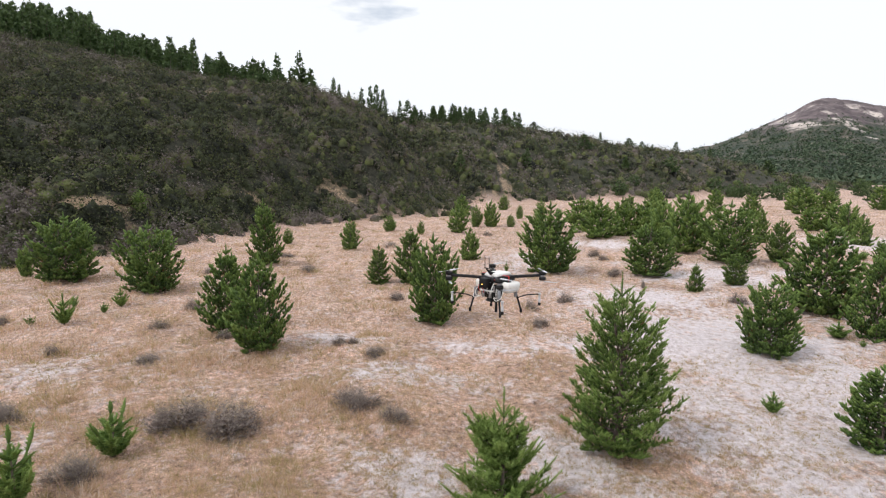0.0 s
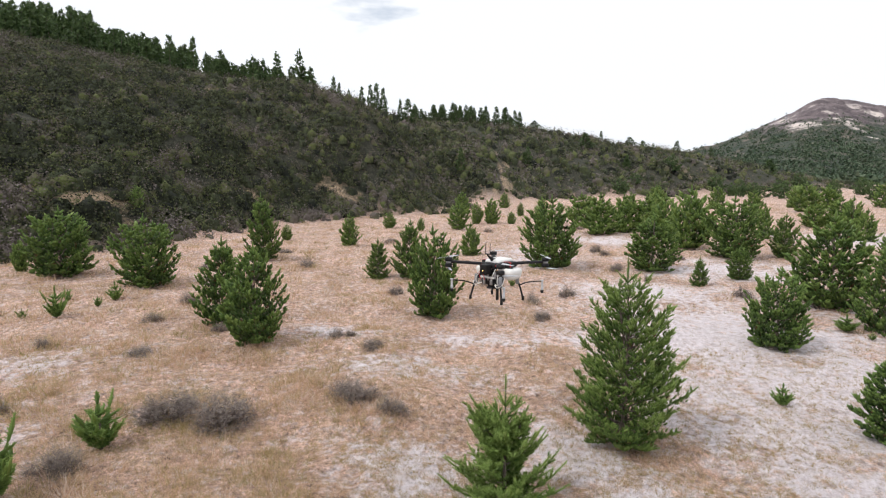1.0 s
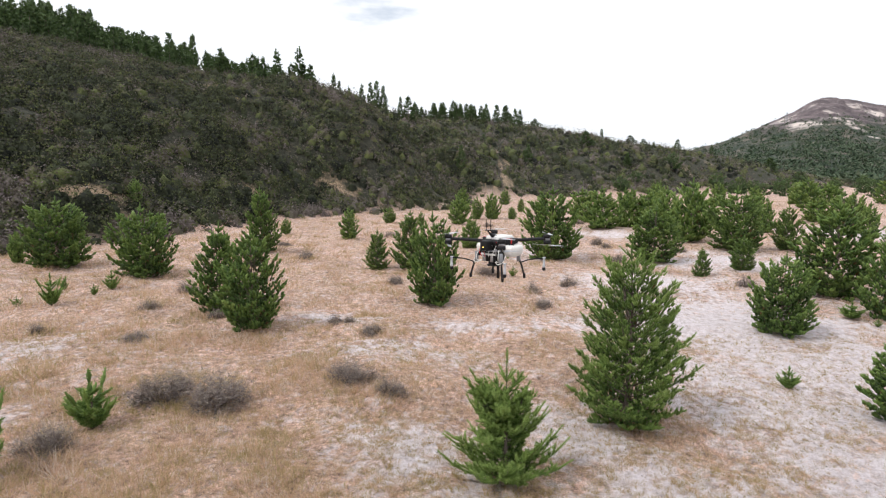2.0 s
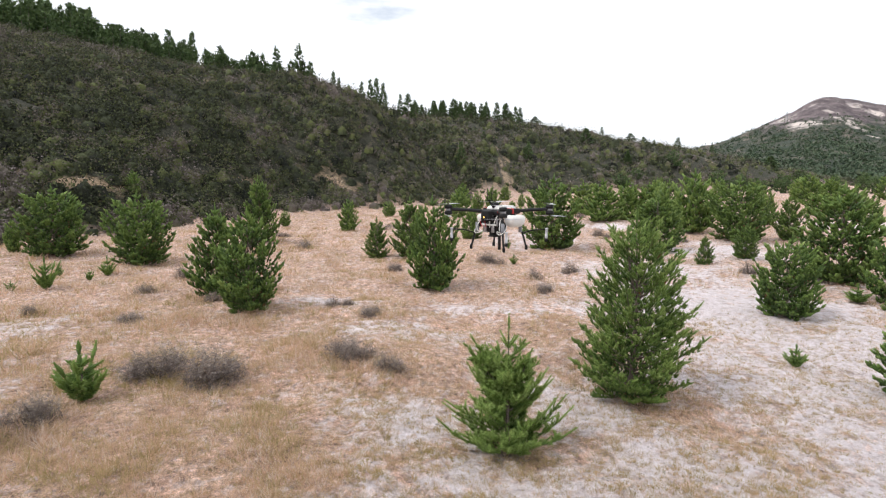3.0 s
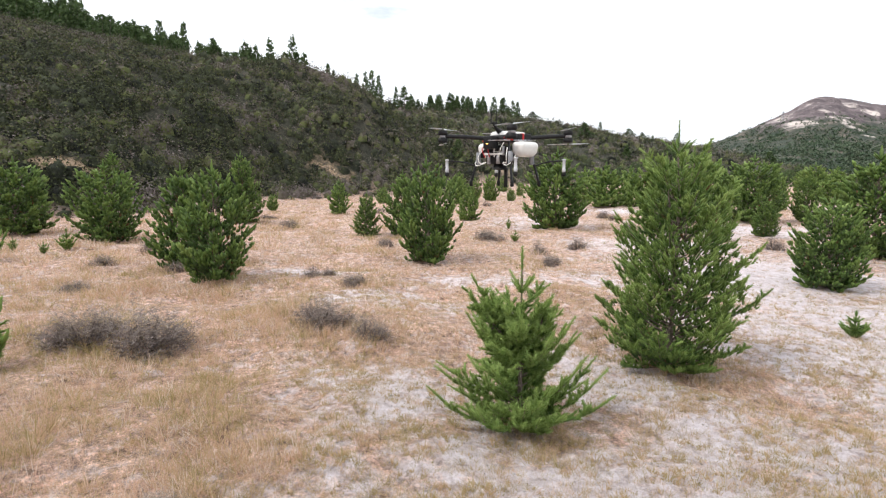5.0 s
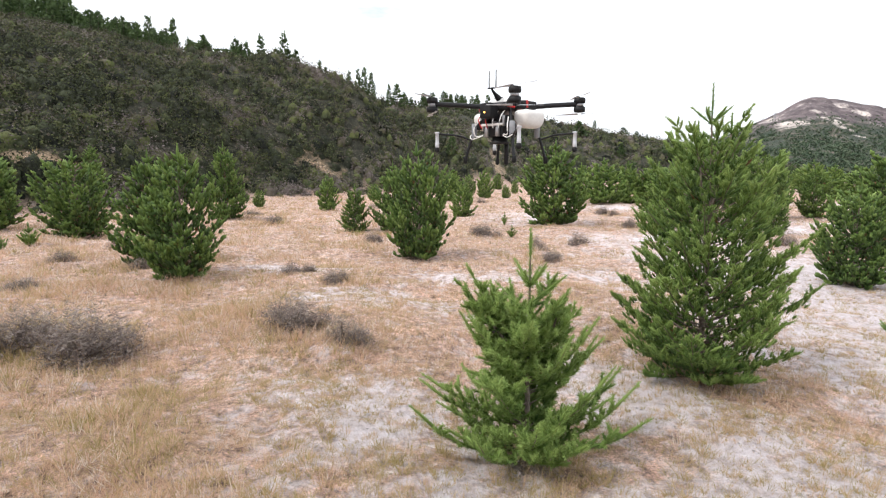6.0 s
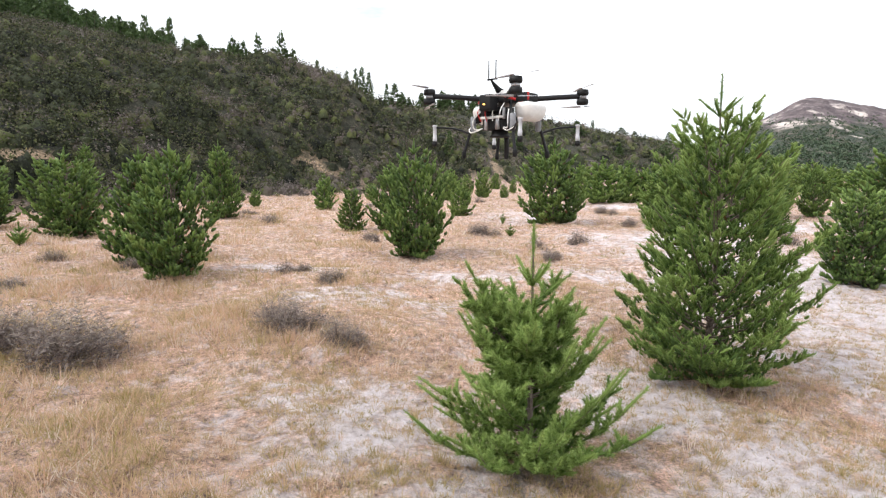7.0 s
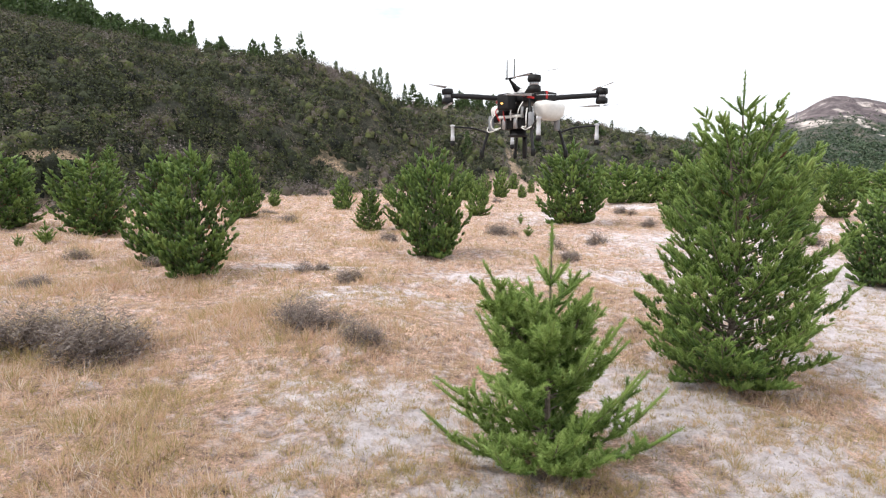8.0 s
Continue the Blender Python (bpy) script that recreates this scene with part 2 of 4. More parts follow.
# ---- the lie of the land ----
def toe_distance(x, y, line):
    """Distance beyond a toe line, positive on its uphill side (to the left of its direction)."""
    best = np.full(np.shape(x), 1e9)
    sign = np.ones(np.shape(x))
    for (ax, ay), (bx, by) in zip(line[:-1], line[1:]):
        dx, dy = bx - ax, by - ay
        k = np.clip(((x - ax) * dx + (y - ay) * dy) / (dx * dx + dy * dy), 0, 1)
        d = np.hypot(x - ax - k * dx, y - ay - k * dy)
        side = dx * (y - ay) - dy * (x - ax)
        near = d < best
        best = np.where(near, d, best)
        sign = np.where(near, np.where(side > 0, 1.0, -1.0), sign)
    return best * sign


TOE_A = [(-60, -50), (-31, 4), (-21.5, 27), (-16.5, 34), (-14.5, 44), (-10, 52), (-3, 58), (2.5, 66), (4, 78), (3, 106), (-14, 160)]
TOE_B = [(-30, 88), (8, 88), (22, 102), (46, 114), (100, 158), (146, 192), (160, 300)]


def softmax0(s, w):
    return w * np.logaddexp(0, s / w)


BROW_X = [-75, -61, -47, -38, -31, -26, -20, -14, -8.6, 0]
BROW_Z = [21.4, 22, 20.1, 20.2, 20.8, 23.2, 20.8, 17.4, 24.5, 16]
FAR_X = [-20, 0, 15, 28, 42, 54, 72, 95, 106, 130, 160]
FAR_Z = [19, 19, 18.5, 17.3, 14.6, 13.4, 11.9, 7.6, 4.4, 1.5, 0.3]
STEEP = [0.66, 0.74, 1.1, 1.0]
BEHIND = [0.16, 0.12, 0.05, 0.0]


def terrain(x, y):
    x, y = np.asarray(x, float), np.asarray(y, float)
    base = -0.02 - 0.03 * (x + 2) * np.exp(-((x - 7) / 14) ** 2 - ((y - 10) / 12) ** 2) + 0.012 * np.clip(y - 9, -20, 60)
    sa = toe_distance(x, y, TOE_A)
    wig = 1.2 * np.sin(x * 0.21 + y * 0.13) + 0.8 * np.sin(x * 0.5 - y * 0.37)
    sa = softmax0(sa + wig * np.clip(sa / 12, 0, 1) - 2.2, 0.9)
    brow = np.interp(x, BROW_X, BROW_Z)
    a = brow * np.tanh(np.interp(x, [-38, -26, -15, -4], STEEP) * sa / brow) + np.interp(x, [-80, -35, -20, -8], BEHIND) * 70 * np.tanh(softmax0(sa - 1.75 * brow, 5.0) / 70)
    a = a + np.interp(x, [-34, -14], [1.0, 0.0]) * np.interp(np.minimum(y, np.interp(x, [-115, -60], [200, 143])), [104, 125, 145, 165, 195], [0, 2.4, 7, 11, 17])
    a = a * (1 - np.interp(x, [-110, -80], [0.0, 0.5]) * np.clip((y - 150) / 90, 0, 1))
    sb = softmax0(toe_distance(x, y, TOE_B) + 1.5 * wig, 2.0)
    hb = 0.3 + np.interp(x, FAR_X, FAR_Z)
    b = hb * np.tanh(0.55 * sb / hb)
    b = b / (1 + np.exp(-(x + 30) / 6))
    far = np.exp(-np.clip(np.hypot(x, y) - 330, 0, None) / 60)
    return base + far * np.sqrt(a * a + b * b)


def lumps(x, y, size, seed):
    """Smooth random relief between about -1 and 1."""
    r = np.random.RandomState(seed)
    out = np.zeros(np.shape(x))
    for _ in range(9):
        a, p, k = r.uniform(0, 2 * math.pi), r.uniform(0, 2 * math.pi), r.uniform(0.6, 1.7) / size
        out = out + np.sin((x * math.cos(a) + y * math.sin(a)) * k * 2 * math.pi + p)
    return out / 4.0


SILT_BEDS = [(1.3, 6.8, 2.0, 1.2, 1.15), (3.4, 7.6, 1.7, 1.0, 0.95), (8.4, 16.5, 3.8, 4.0, 1.25), (9.0, 13.2, 3.4, 2.4, 1.25), (7.4, 10.6, 3.6, 1.8, 1.2), (5.6, 12.6, 1.8, 2.2, 1.1), (8.0, 22, 3.2, 2.2, 1.0), (13.0, 27, 4.0, 3.0, 0.9), (5.0, 31, 2.2, 3.5, 0.9), (10.4, 38, 2.6, 2.4, 1.0), (-3.0, 16.4, 1.8, 0.9, 0.55), (-9.1, 13.6, 1.9, 1.1, 0.6), (1.2, 15.6, 2.0, 0.9, 0.6), (-0.2, 8.6, 1.2, 1.3, 0.75), (1.6, 6.6, 2.4, 1.5, 0.95), (2.0, 9.4, 1.0, 1.5, 0.95), (-7.6, 9.6, 0.9, 0.9, 0.5), (-1.0, 13.4, 1.8, 1.0, 0.6), (28, 38, 4.5, 5, 1.0), (4.2, 6.8, 2.8, 1.6, 0.9), (2.6, 5.2, 3.4, 1.6, 0.9), (-1.2, 6.0, 1.2, 0.8, 0.5), (6.5, 8.4, 2.6, 1.6, 0.95)]


def sandy(x, y):
    """How bare and silty the ground is: 0 under grass, 1 on open silt."""
    s = np.zeros(np.shape(x))
    for cx, cy, rx, ry, bare in SILT_BEDS:
        s = np.maximum(s, 1.05 * bare * np.exp(-(((x - cx) / rx) ** 2 + ((y - cy) / ry) ** 2)))
    s = s + (0.15 + 0.12 * np.clip(2 * s, 0, 1)) * (lumps(x, y, 3.0, 3) + lumps(x, y, 0.9, 4) + 0.8 * lumps(x, y, 0.35, 8))
    return np.clip((s - 0.05) / 1.0, 0, 1) * np.clip(1 - np.maximum(hill_depth(x, y), 0) / 2, 0, 1)


def hill_depth(x, y):
    """Metres up the hill from its foot; negative on the flat."""
    return np.maximum(toe_distance(x, y, TOE_A), toe_distance(x, y, TOE_B) + 2)


CLAY_BANKS = [(-24.8, 35.1, 1.2, 0.9), (-23.0, 35.0, 0.8, 0.9), (-21.9, 35.3, 0.6, 0.9), (-21.1, 36.3, 0.7, 0.9), (-20.4, 36.9, 0.5, 0.9), (-19.4, 36.2, 0.4, 0.9), (-16.8, 49.8, 0.6, 0.9), (-15.7, 50.3, 0.6, 0.9), (-11.9, 58.3, 0.7, 0.9), (-10.6, 58.3, 0.9, 0.9), (-9.2, 57.9, 0.8, 0.9), (-8.2, 57.2, 0.5, 0.9), (-32.2, 75.2, 1.0, 4.7), (-28.5, 70.6, 1.1, 1.5), (-25.6, 68.2, 1.1, 4.3), (-22.6, 64.3, 0.7, 0.9), (11.4, 110.9, 0.4, 2.3), (12.1, 110.1, 0.5, 1.5), (8.6, 91.9, 0.7, 2.0), (10.2, 116, 0.9, 4.5), (10.5, 106, 0.9, 5.0), (10.3, 95, 1.1, 5.0), (8.0, 88.5, 3.0, 1.2), (118, 187, 26, 5), (55, 136, 4, 2), (70, 150, 6, 3)]


def clayey(x, y):
    s = np.zeros(np.shape(x))
    for cx, cy, rx, ry in CLAY_BANKS:
        s = np.maximum(s, 1.55 * np.exp(-(((x - cx) / rx) ** 2 + ((y - cy) / ry) ** 2)))
    ragged = 0.35 * lumps(x, y, 1.8, 6) + 0.25 * lumps(x, y, 0.7, 7)
    return np.clip((s + ragged * np.clip(2 * s, 0, 1) - 0.5) / 0.6, 0, 1)


def relief(x, y):
    """The ground's surface, with hummocks on the flat."""
    flat = np.clip(-hill_depth(x, y) / 3 + 0.5, 0, 1)
    rough = 0.05 * lumps(x, y, 1.6, 11) + 0.025 * lumps(x, y, 0.6, 12) + 0.10 * lumps(x, y, 6, 13)
    return terrain(x, y) + flat * rough * np.exp(-np.hypot(x, y) / 120) + (1 - flat) * 0.25 * lumps(x, y, 8, 14)


def spread(n, fine, reach, sharp):
    """Line of coordinates, close together near the middle and far apart at the ends."""
    u = np.linspace(-1, 1, n)
    return fine * np.sinh(u * sharp) / math.sinh(sharp) * reach / fine


def build_ground():
    gx = 1.5 + spread(300, 1, 2600, 7.6)
    gy = 13.0 + spread(320, 1, 2600, 7.6)
    X, Y = np.meshgrid(gx, gy)
    x, y = X.ravel(), Y.ravel()
    z = relief(x, y)
    nx, ny = len(gx), len(gy)
    i = np.arange(nx * ny).reshape(ny, nx)
    faces = np.stack([i[:-1, :-1], i[:-1, 1:], i[1:, 1:], i[1:, :-1]], -1).reshape(-1, 4)
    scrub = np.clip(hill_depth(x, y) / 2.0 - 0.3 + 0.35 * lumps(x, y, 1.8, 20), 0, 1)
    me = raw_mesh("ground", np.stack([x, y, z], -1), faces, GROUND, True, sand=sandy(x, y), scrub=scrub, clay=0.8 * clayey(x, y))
    tagged(new("ground", me), "dry tan grassland with pale silty patches rising into scrubby hills", "ground", kind="structure")


build_ground()


def mountain_height(x, y):
    """Height of the far mountain, and how far up its side a place is."""
    crest = np.interp(x / y * 1400, [200, 420, 570, 640, 710, 778, 845, 890, 930, 980, 1075, 1250, 1500, 2000], [14, 44, 65, 82, 109, 139, 172, 192, 195, 191, 171, 150, 120, 60])
    low, high = np.clip((y - 700) / 360, 0, 1), np.clip((y - 1040) / 360, 0, 1)
    rise = 0.34 * low * low * (3 - 2 * low) + 0.66 * high ** 1.1
    drop = np.exp(-np.clip(y - 1400, 0, None) / 900)
    folds = 8 * np.abs(lumps(x, y, 170, 31)) + 3 * lumps(x, y, 70, 32) + 1.6 * lumps(x, y, 28, 33) - 4
    return crest * rise * drop + folds * rise * np.clip(1.5 - rise, 0, 1) - 1, rise


SCREE = [(747, 1211, 31, 32, 1.0), (747, 1244, 17, 29, 0.8), (780, 1343, 21, 27, 0.6), (867, 1380, 26, 60, 0.35), (833, 1281, 18, 33, 0.6), (823, 1216, 20, 41, 0.65), (822, 1172, 22, 32, 0.65), (818, 1122, 20, 40, 0.5), (935, 1332, 26, 27, 0.6), (953, 1304, 28, 31, 0.6), (927, 1370, 19, 14, 0.4), (1032, 1397, 30, 60, 0.35)]


def build_mountain():
    X, Y = np.meshgrid(np.linspace(150, 1900, 220), 560 + np.linspace(0, 1, 130) ** 1.2 * 2000)
    Z, rise = mountain_height(X, Y)
    ny, nx = X.shape
    i = np.arange(nx * ny).reshape(ny, nx)
    faces = np.stack([i[:-1, :-1], i[:-1, 1:], i[1:, 1:], i[1:, :-1]], -1).reshape(-1, 4)
    bare = np.zeros(X.shape)
    for cx, cy, rx, ry, b in SCREE:
        bare = np.maximum(bare, b * np.exp(-(((X - cx) / rx) ** 2 + ((Y - cy) / ry) ** 2)))
    me = raw_mesh("mountain", np.stack([X, Y, Z], -1).reshape(-1, 3), faces, MOUNTAIN, True, bare=bare.ravel())
    tagged(new("mountain", me), "far bare-topped mountain with green wooded lower slopes", "mountain", kind="structure")


build_mountain()


# ---- leaf clouds ----
def leaf_cloud(points, size, rng, tone, wide=0.5, lift=0.0, facing=None):
    """One small triangle, turned at random or roughly facing a given way, at each point. Returns corners, faces and the tone of each corner."""
    n = len(points)
    a = rng.normal(size=(n, 3))
    a[:, 2] += lift
    if facing is not None:
        tilt = facing + rng.normal(0, 0.5, (n, 3))
        tilt /= np.linalg.norm(tilt, axis=1)[:, None]
        a -= tilt * np.sum(a * tilt, axis=1)[:, None]
    a /= np.linalg.norm(a, axis=1)[:, None]
    b = np.cross(a, rng.normal(size=(n, 3)) if facing is None else tilt)
    b /= np.linalg.norm(b, axis=1)[:, None] + 1e-9
    size = np.asarray(size)[:, None] if np.ndim(size) else size
    v = np.stack([points - b * size * wide * 0.5, points + b * size * wide * 0.5, points + a * size], 1).reshape(-1, 3)
    return v, np.arange(3 * n).reshape(-1, 3), np.repeat(tone, 3)


def build_scrub(name, label, count, where, size, leaves, leaf, seed, pale=0.0):
    """Low shrubs over a stretch of hillside, in one mesh."""
    rng = np.random.RandomState(seed)
    x, y = where(rng, count)
    keep = (hill_depth(x, y) + 0.8 * lumps(x, y, 2.5, 40) > 0.6) & (clayey(x, y) < rng.uniform(0.05, 0.5, len(x)))
    x, y = x[keep], y[keep]
    z = relief(x, y)
    r = size * rng.uniform(0.55, 1.25, len(x)) * (1 + 0.3 * lumps(x, y, 9, 41))
    kind = np.clip(0.38 - 0.06 * np.clip((y - 55) / 20, 0, 1) + pale + 0.4 * lumps(x, y, 8, 42) + 0.2 * lumps(x, y, 3, 43) + rng.normal(0, 0.23, len(x)), 0.05, 0.95)
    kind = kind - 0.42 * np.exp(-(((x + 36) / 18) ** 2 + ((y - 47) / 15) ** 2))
    kind = np.clip(kind + 0.4 * np.clip((x + 24) / 8, 0, 1) * np.exp(-np.clip(hill_depth(x, y), 0, None) / 1.6), 0.02, 1.0)
    n = len(x)
    d = rng.normal(size=(n, leaves, 3))
    d /= np.linalg.norm(d, axis=2)[:, :, None]
    d[:, :, 2] = np.abs(d[:, :, 2])
    k = rng.uniform(0.72, 1.18, (n, leaves))
    foot = np.stack([x, y, z - 0.1], -1)
    p = foot[:, None] + d * (r[:, None] * k)[:, :, None] * np.array([0.82, 0.82, 1.2])
    # Leaves deep inside the shrub are toned darker, shade put into colour.
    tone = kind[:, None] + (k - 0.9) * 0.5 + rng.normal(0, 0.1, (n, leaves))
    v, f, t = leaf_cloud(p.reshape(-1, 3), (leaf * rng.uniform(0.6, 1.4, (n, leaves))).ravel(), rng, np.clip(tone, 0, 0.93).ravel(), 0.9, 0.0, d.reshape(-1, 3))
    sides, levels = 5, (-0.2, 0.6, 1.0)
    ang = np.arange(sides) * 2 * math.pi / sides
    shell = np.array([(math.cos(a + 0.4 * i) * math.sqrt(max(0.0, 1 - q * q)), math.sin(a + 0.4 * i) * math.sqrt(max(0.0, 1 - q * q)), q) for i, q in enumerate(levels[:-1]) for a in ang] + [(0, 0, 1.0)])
    one = []
    for i in range(1):
        for j in range(sides):
            a0, a1 = i * sides + j, i * sides + (j + 1) % sides
            one += [(a0, a1, a1 + sides), (a0, a1 + sides, a0 + sides)]
    one += [(sides + j, sides + (j + 1) % sides, 2 * sides) for j in range(sides)]
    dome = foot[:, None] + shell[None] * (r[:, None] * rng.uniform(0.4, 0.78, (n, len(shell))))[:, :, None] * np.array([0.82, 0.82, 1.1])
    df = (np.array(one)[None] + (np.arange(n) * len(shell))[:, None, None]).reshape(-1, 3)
    # Inner domes, lowest parts most, toned dark: shade inside shrubs painted in.
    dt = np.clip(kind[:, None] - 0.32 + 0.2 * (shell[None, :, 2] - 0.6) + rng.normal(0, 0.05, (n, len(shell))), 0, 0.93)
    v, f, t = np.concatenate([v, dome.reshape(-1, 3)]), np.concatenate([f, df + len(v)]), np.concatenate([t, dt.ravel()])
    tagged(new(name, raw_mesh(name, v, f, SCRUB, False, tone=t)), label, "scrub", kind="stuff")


def near_hill(rng, n):
    y = rng.uniform(22, 112, n)
    x = rng.uniform(-0.86, 0.06, n) * y + rng.uniform(-3, 2, n)
    return x, y


def far_hill(rng, n):
    y = 88 * np.exp(rng.uniform(0, 1.15, n))
    return rng.uniform(-0.42, 0.72, n) * y, y


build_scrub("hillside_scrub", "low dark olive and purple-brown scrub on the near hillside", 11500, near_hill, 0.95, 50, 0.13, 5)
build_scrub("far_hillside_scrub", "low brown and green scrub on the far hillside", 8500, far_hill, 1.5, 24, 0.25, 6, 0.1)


def build_far_woods():
    """Trees beyond counting on the mountain's lower slopes and across the far valley floor."""
    rng = np.random.RandomState(15)
    n = 44000
    y = 330 * np.exp(rng.uniform(0, 1.45, n))
    x = rng.uniform(0.36, 1.02, n) * y
    z, steep = mountain_height(x, y)
    z = np.maximum(z, terrain(x, y))
    chance = np.where(y < 760, 0.85 * (0.5 + 0.5 * lumps(x, y, 90, 61)), np.clip(1.4 - z / 105, 0, 0.95) * np.clip(0.75 + 0.6 * lumps(x, y, 120, 62), 0, 1))
    keep = rng.uniform(0, 1, n) < chance
    x, y, z = x[keep], y[keep], z[keep]
    n, leaves = len(x), 5
    h = rng.uniform(3.0, 6.5, n)
    d = rng.normal(size=(n, leaves, 3))
    d /= np.linalg.norm(d, axis=2)[:, :, None]
    d[:, :, 2] = np.abs(d[:, :, 2])
    p = np.stack([x, y, z], -1)[:, None] + d * h[:, None, None] * np.array([0.42, 0.42, 0.8])
    # Top leaves lighter than side ones, painting skylight onto each tree.
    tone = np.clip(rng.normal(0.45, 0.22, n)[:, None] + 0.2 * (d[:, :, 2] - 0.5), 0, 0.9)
    v, f, t = leaf_cloud(p.reshape(-1, 3), np.repeat(h * 0.55, leaves), rng, tone.ravel(), 1.0, 0.0, d.reshape(-1, 3))
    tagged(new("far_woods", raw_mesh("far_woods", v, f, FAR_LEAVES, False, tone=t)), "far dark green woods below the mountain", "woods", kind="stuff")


build_far_woods()


def blades_at(x, y, rng, blades, tall, wide, loose, lean_most, tone, wander):
    """Tufts of thin three-cornered blades at places in plan. Returns corners and their tones."""
    n = len(x)
    z = relief(x, y) - 0.01
    ang = rng.uniform(0, 2 * math.pi, (n, blades))
    lean = rng.uniform(0.1, lean_most, (n, blades))
    off = rng.uniform(0, 1, (n, blades)) * loose[:, None]
    bx, by = x[:, None] + np.cos(ang) * off, y[:, None] + np.sin(ang) * off
    h = tall[:, None] * rng.uniform(0.5, 1.15, (n, blades))
    side = rng.uniform(0, 2 * math.pi, (n, blades))
    wx, wy = np.cos(side) * wide[:, None], np.sin(side) * wide[:, None]
    zz = np.broadcast_to(z[:, None], bx.shape)
    base1 = np.stack([bx - wx, by - wy, zz], -1)
    base2 = np.stack([bx + wx, by + wy, zz], -1)
    tip = np.stack([bx + np.cos(ang) * h * lean, by + np.sin(ang) * h * lean, zz + h], -1)
    t = np.clip(tone[:, None] + rng.normal(0, wander, (n, blades)), 0, 0.95)
    return np.stack([base1, base2, tip], 2).reshape(-1, 3), np.repeat(t.ravel(), 3)


def build_grass():
    """Dry bunch grass over the flat: short fine tufts close by, coarser clumps with distance, thinner on silt."""
    rng = np.random.RandomState(9)
    n = 62000
    r = 3.2 * np.exp(3.4 * rng.uniform(0, 1, n) ** 1.2)
    a = np.where(rng.uniform(0, 1, n) < 0.86, rng.uniform(-0.8, 0.84, n), rng.uniform(-math.pi, math.pi, n))
    x, y = r * np.sin(a), r * np.cos(a) + 1.0
    s = sandy(x, y)
    keep = ((hill_depth(x, y) < 0.5 + rng.normal(0, 0.6, n)) | (clayey(x, y) > 0.45)) & (rng.uniform(0, 1, n) > 0.75 * np.clip(s * 1.2, 0, 1))
    x, y, r, s = x[keep], y[keep], r[keep], s[keep]
    n = len(x)
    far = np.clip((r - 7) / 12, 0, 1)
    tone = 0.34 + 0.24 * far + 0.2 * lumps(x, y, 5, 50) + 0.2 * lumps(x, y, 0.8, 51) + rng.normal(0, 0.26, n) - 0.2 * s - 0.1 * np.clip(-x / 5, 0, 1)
    tall = (0.02 + 0.02 * far + (0.05 + 0.05 * far + 0.08 * np.clip(-x / 4, 0, 1)) * np.clip(0.4 + 0.9 * lumps(x, y, 2.6, 52), 0, 1) * (1 - s)) * rng.uniform(0.5, 1.5, n)
    bunch = np.zeros(n)
    for cx, cy, ch, cw in SHRUBS + MORE_SHRUBS + SEEDLINGS[5:7] + [(3.08, 9.8, 0, 1.2), (3.6, 6.8, 0, 0.6), (-2.9, 12.2, 0, 1.2), (-6.4, 14.0, 0, 1.0)]:
        bunch = np.maximum(bunch, np.exp(-(((x - cx) ** 2 + (y - cy) ** 2) / (0.3 + 0.55 * cw) ** 2)))
    tall = tall + 0.11 * bunch * rng.uniform(0.2, 1.4, n)
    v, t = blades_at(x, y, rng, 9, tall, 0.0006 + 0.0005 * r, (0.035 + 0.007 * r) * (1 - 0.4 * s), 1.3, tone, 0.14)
    m = 28000
    gy = 4.6 + 11.0 * rng.uniform(0, 1, m) ** 1.25
    gx = rng.uniform(-0.98, 0.98, m) * (gy - 2.4) + rng.normal(0, 0.5, m)
    gs = sandy(gx, gy)
    keep = rng.uniform(0, 1, m) > 0.3 * np.clip(gs * 1.2, 0, 1)
    gx, gy, gs = gx[keep], gy[keep], gs[keep]
    m = len(gx)
    big = rng.uniform(0, 1, m) ** 3
    low = (0.03 + 0.05 * big + 0.04 * np.clip(0.3 + 0.7 * lumps(gx, gy, 1.1, 53), 0, 1) * (1 - gs)) * rng.uniform(0.6, 1.3, m)
    fresh = 0.44 + 0.2 * lumps(gx, gy, 0.7, 54) + 0.16 * lumps(gx, gy, 2.8, 55) + rng.normal(0, 0.24, m)
    fresh = np.where(gs > 0.3, 0.2 + 0.12 * rng.normal(0, 1, m), fresh)
    low = low * (1 + 0.5 * (gs > 0.3))
    v2, t2 = blades_at(gx, gy, rng, 13, low, np.where(gs > 0.3, 0.0028, 0.0017), 0.012 + 0.045 * big, 1.2, fresh, 0.13)
    n3 = 5200
    hy = 5.0 + 15 * rng.uniform(0, 1, n3) ** 1.3
    hx = rng.uniform(-0.95, 0.8, n3) * (hy - 2.4)
    keep = (sandy(hx, hy) < 0.25) & (lumps(hx, hy, 2.2, 56) > -0.15)
    hx, hy = hx[keep], hy[keep]
    stalk = rng.uniform(0.1, 0.26, len(hx)) * (1 + 0.3 * np.clip(-hx / 5, 0, 1))
    v3, t3 = blades_at(hx, hy, rng, 6, stalk, 0.0008 + 0.00025 * hy, np.full(len(hx), 0.05), 0.45, rng.uniform(0.45, 0.95, len(hx)), 0.1)
    v2, t2 = np.concatenate([v2, v3]), np.concatenate([t2, t3])
    v, t = np.concatenate([v, v2]), np.concatenate([t, t2])
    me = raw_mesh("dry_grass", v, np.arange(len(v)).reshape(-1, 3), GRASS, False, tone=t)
    tagged(new("dry_grass", me), "dry tan bunch grass covering the flat ground", "grass", kind="stuff")


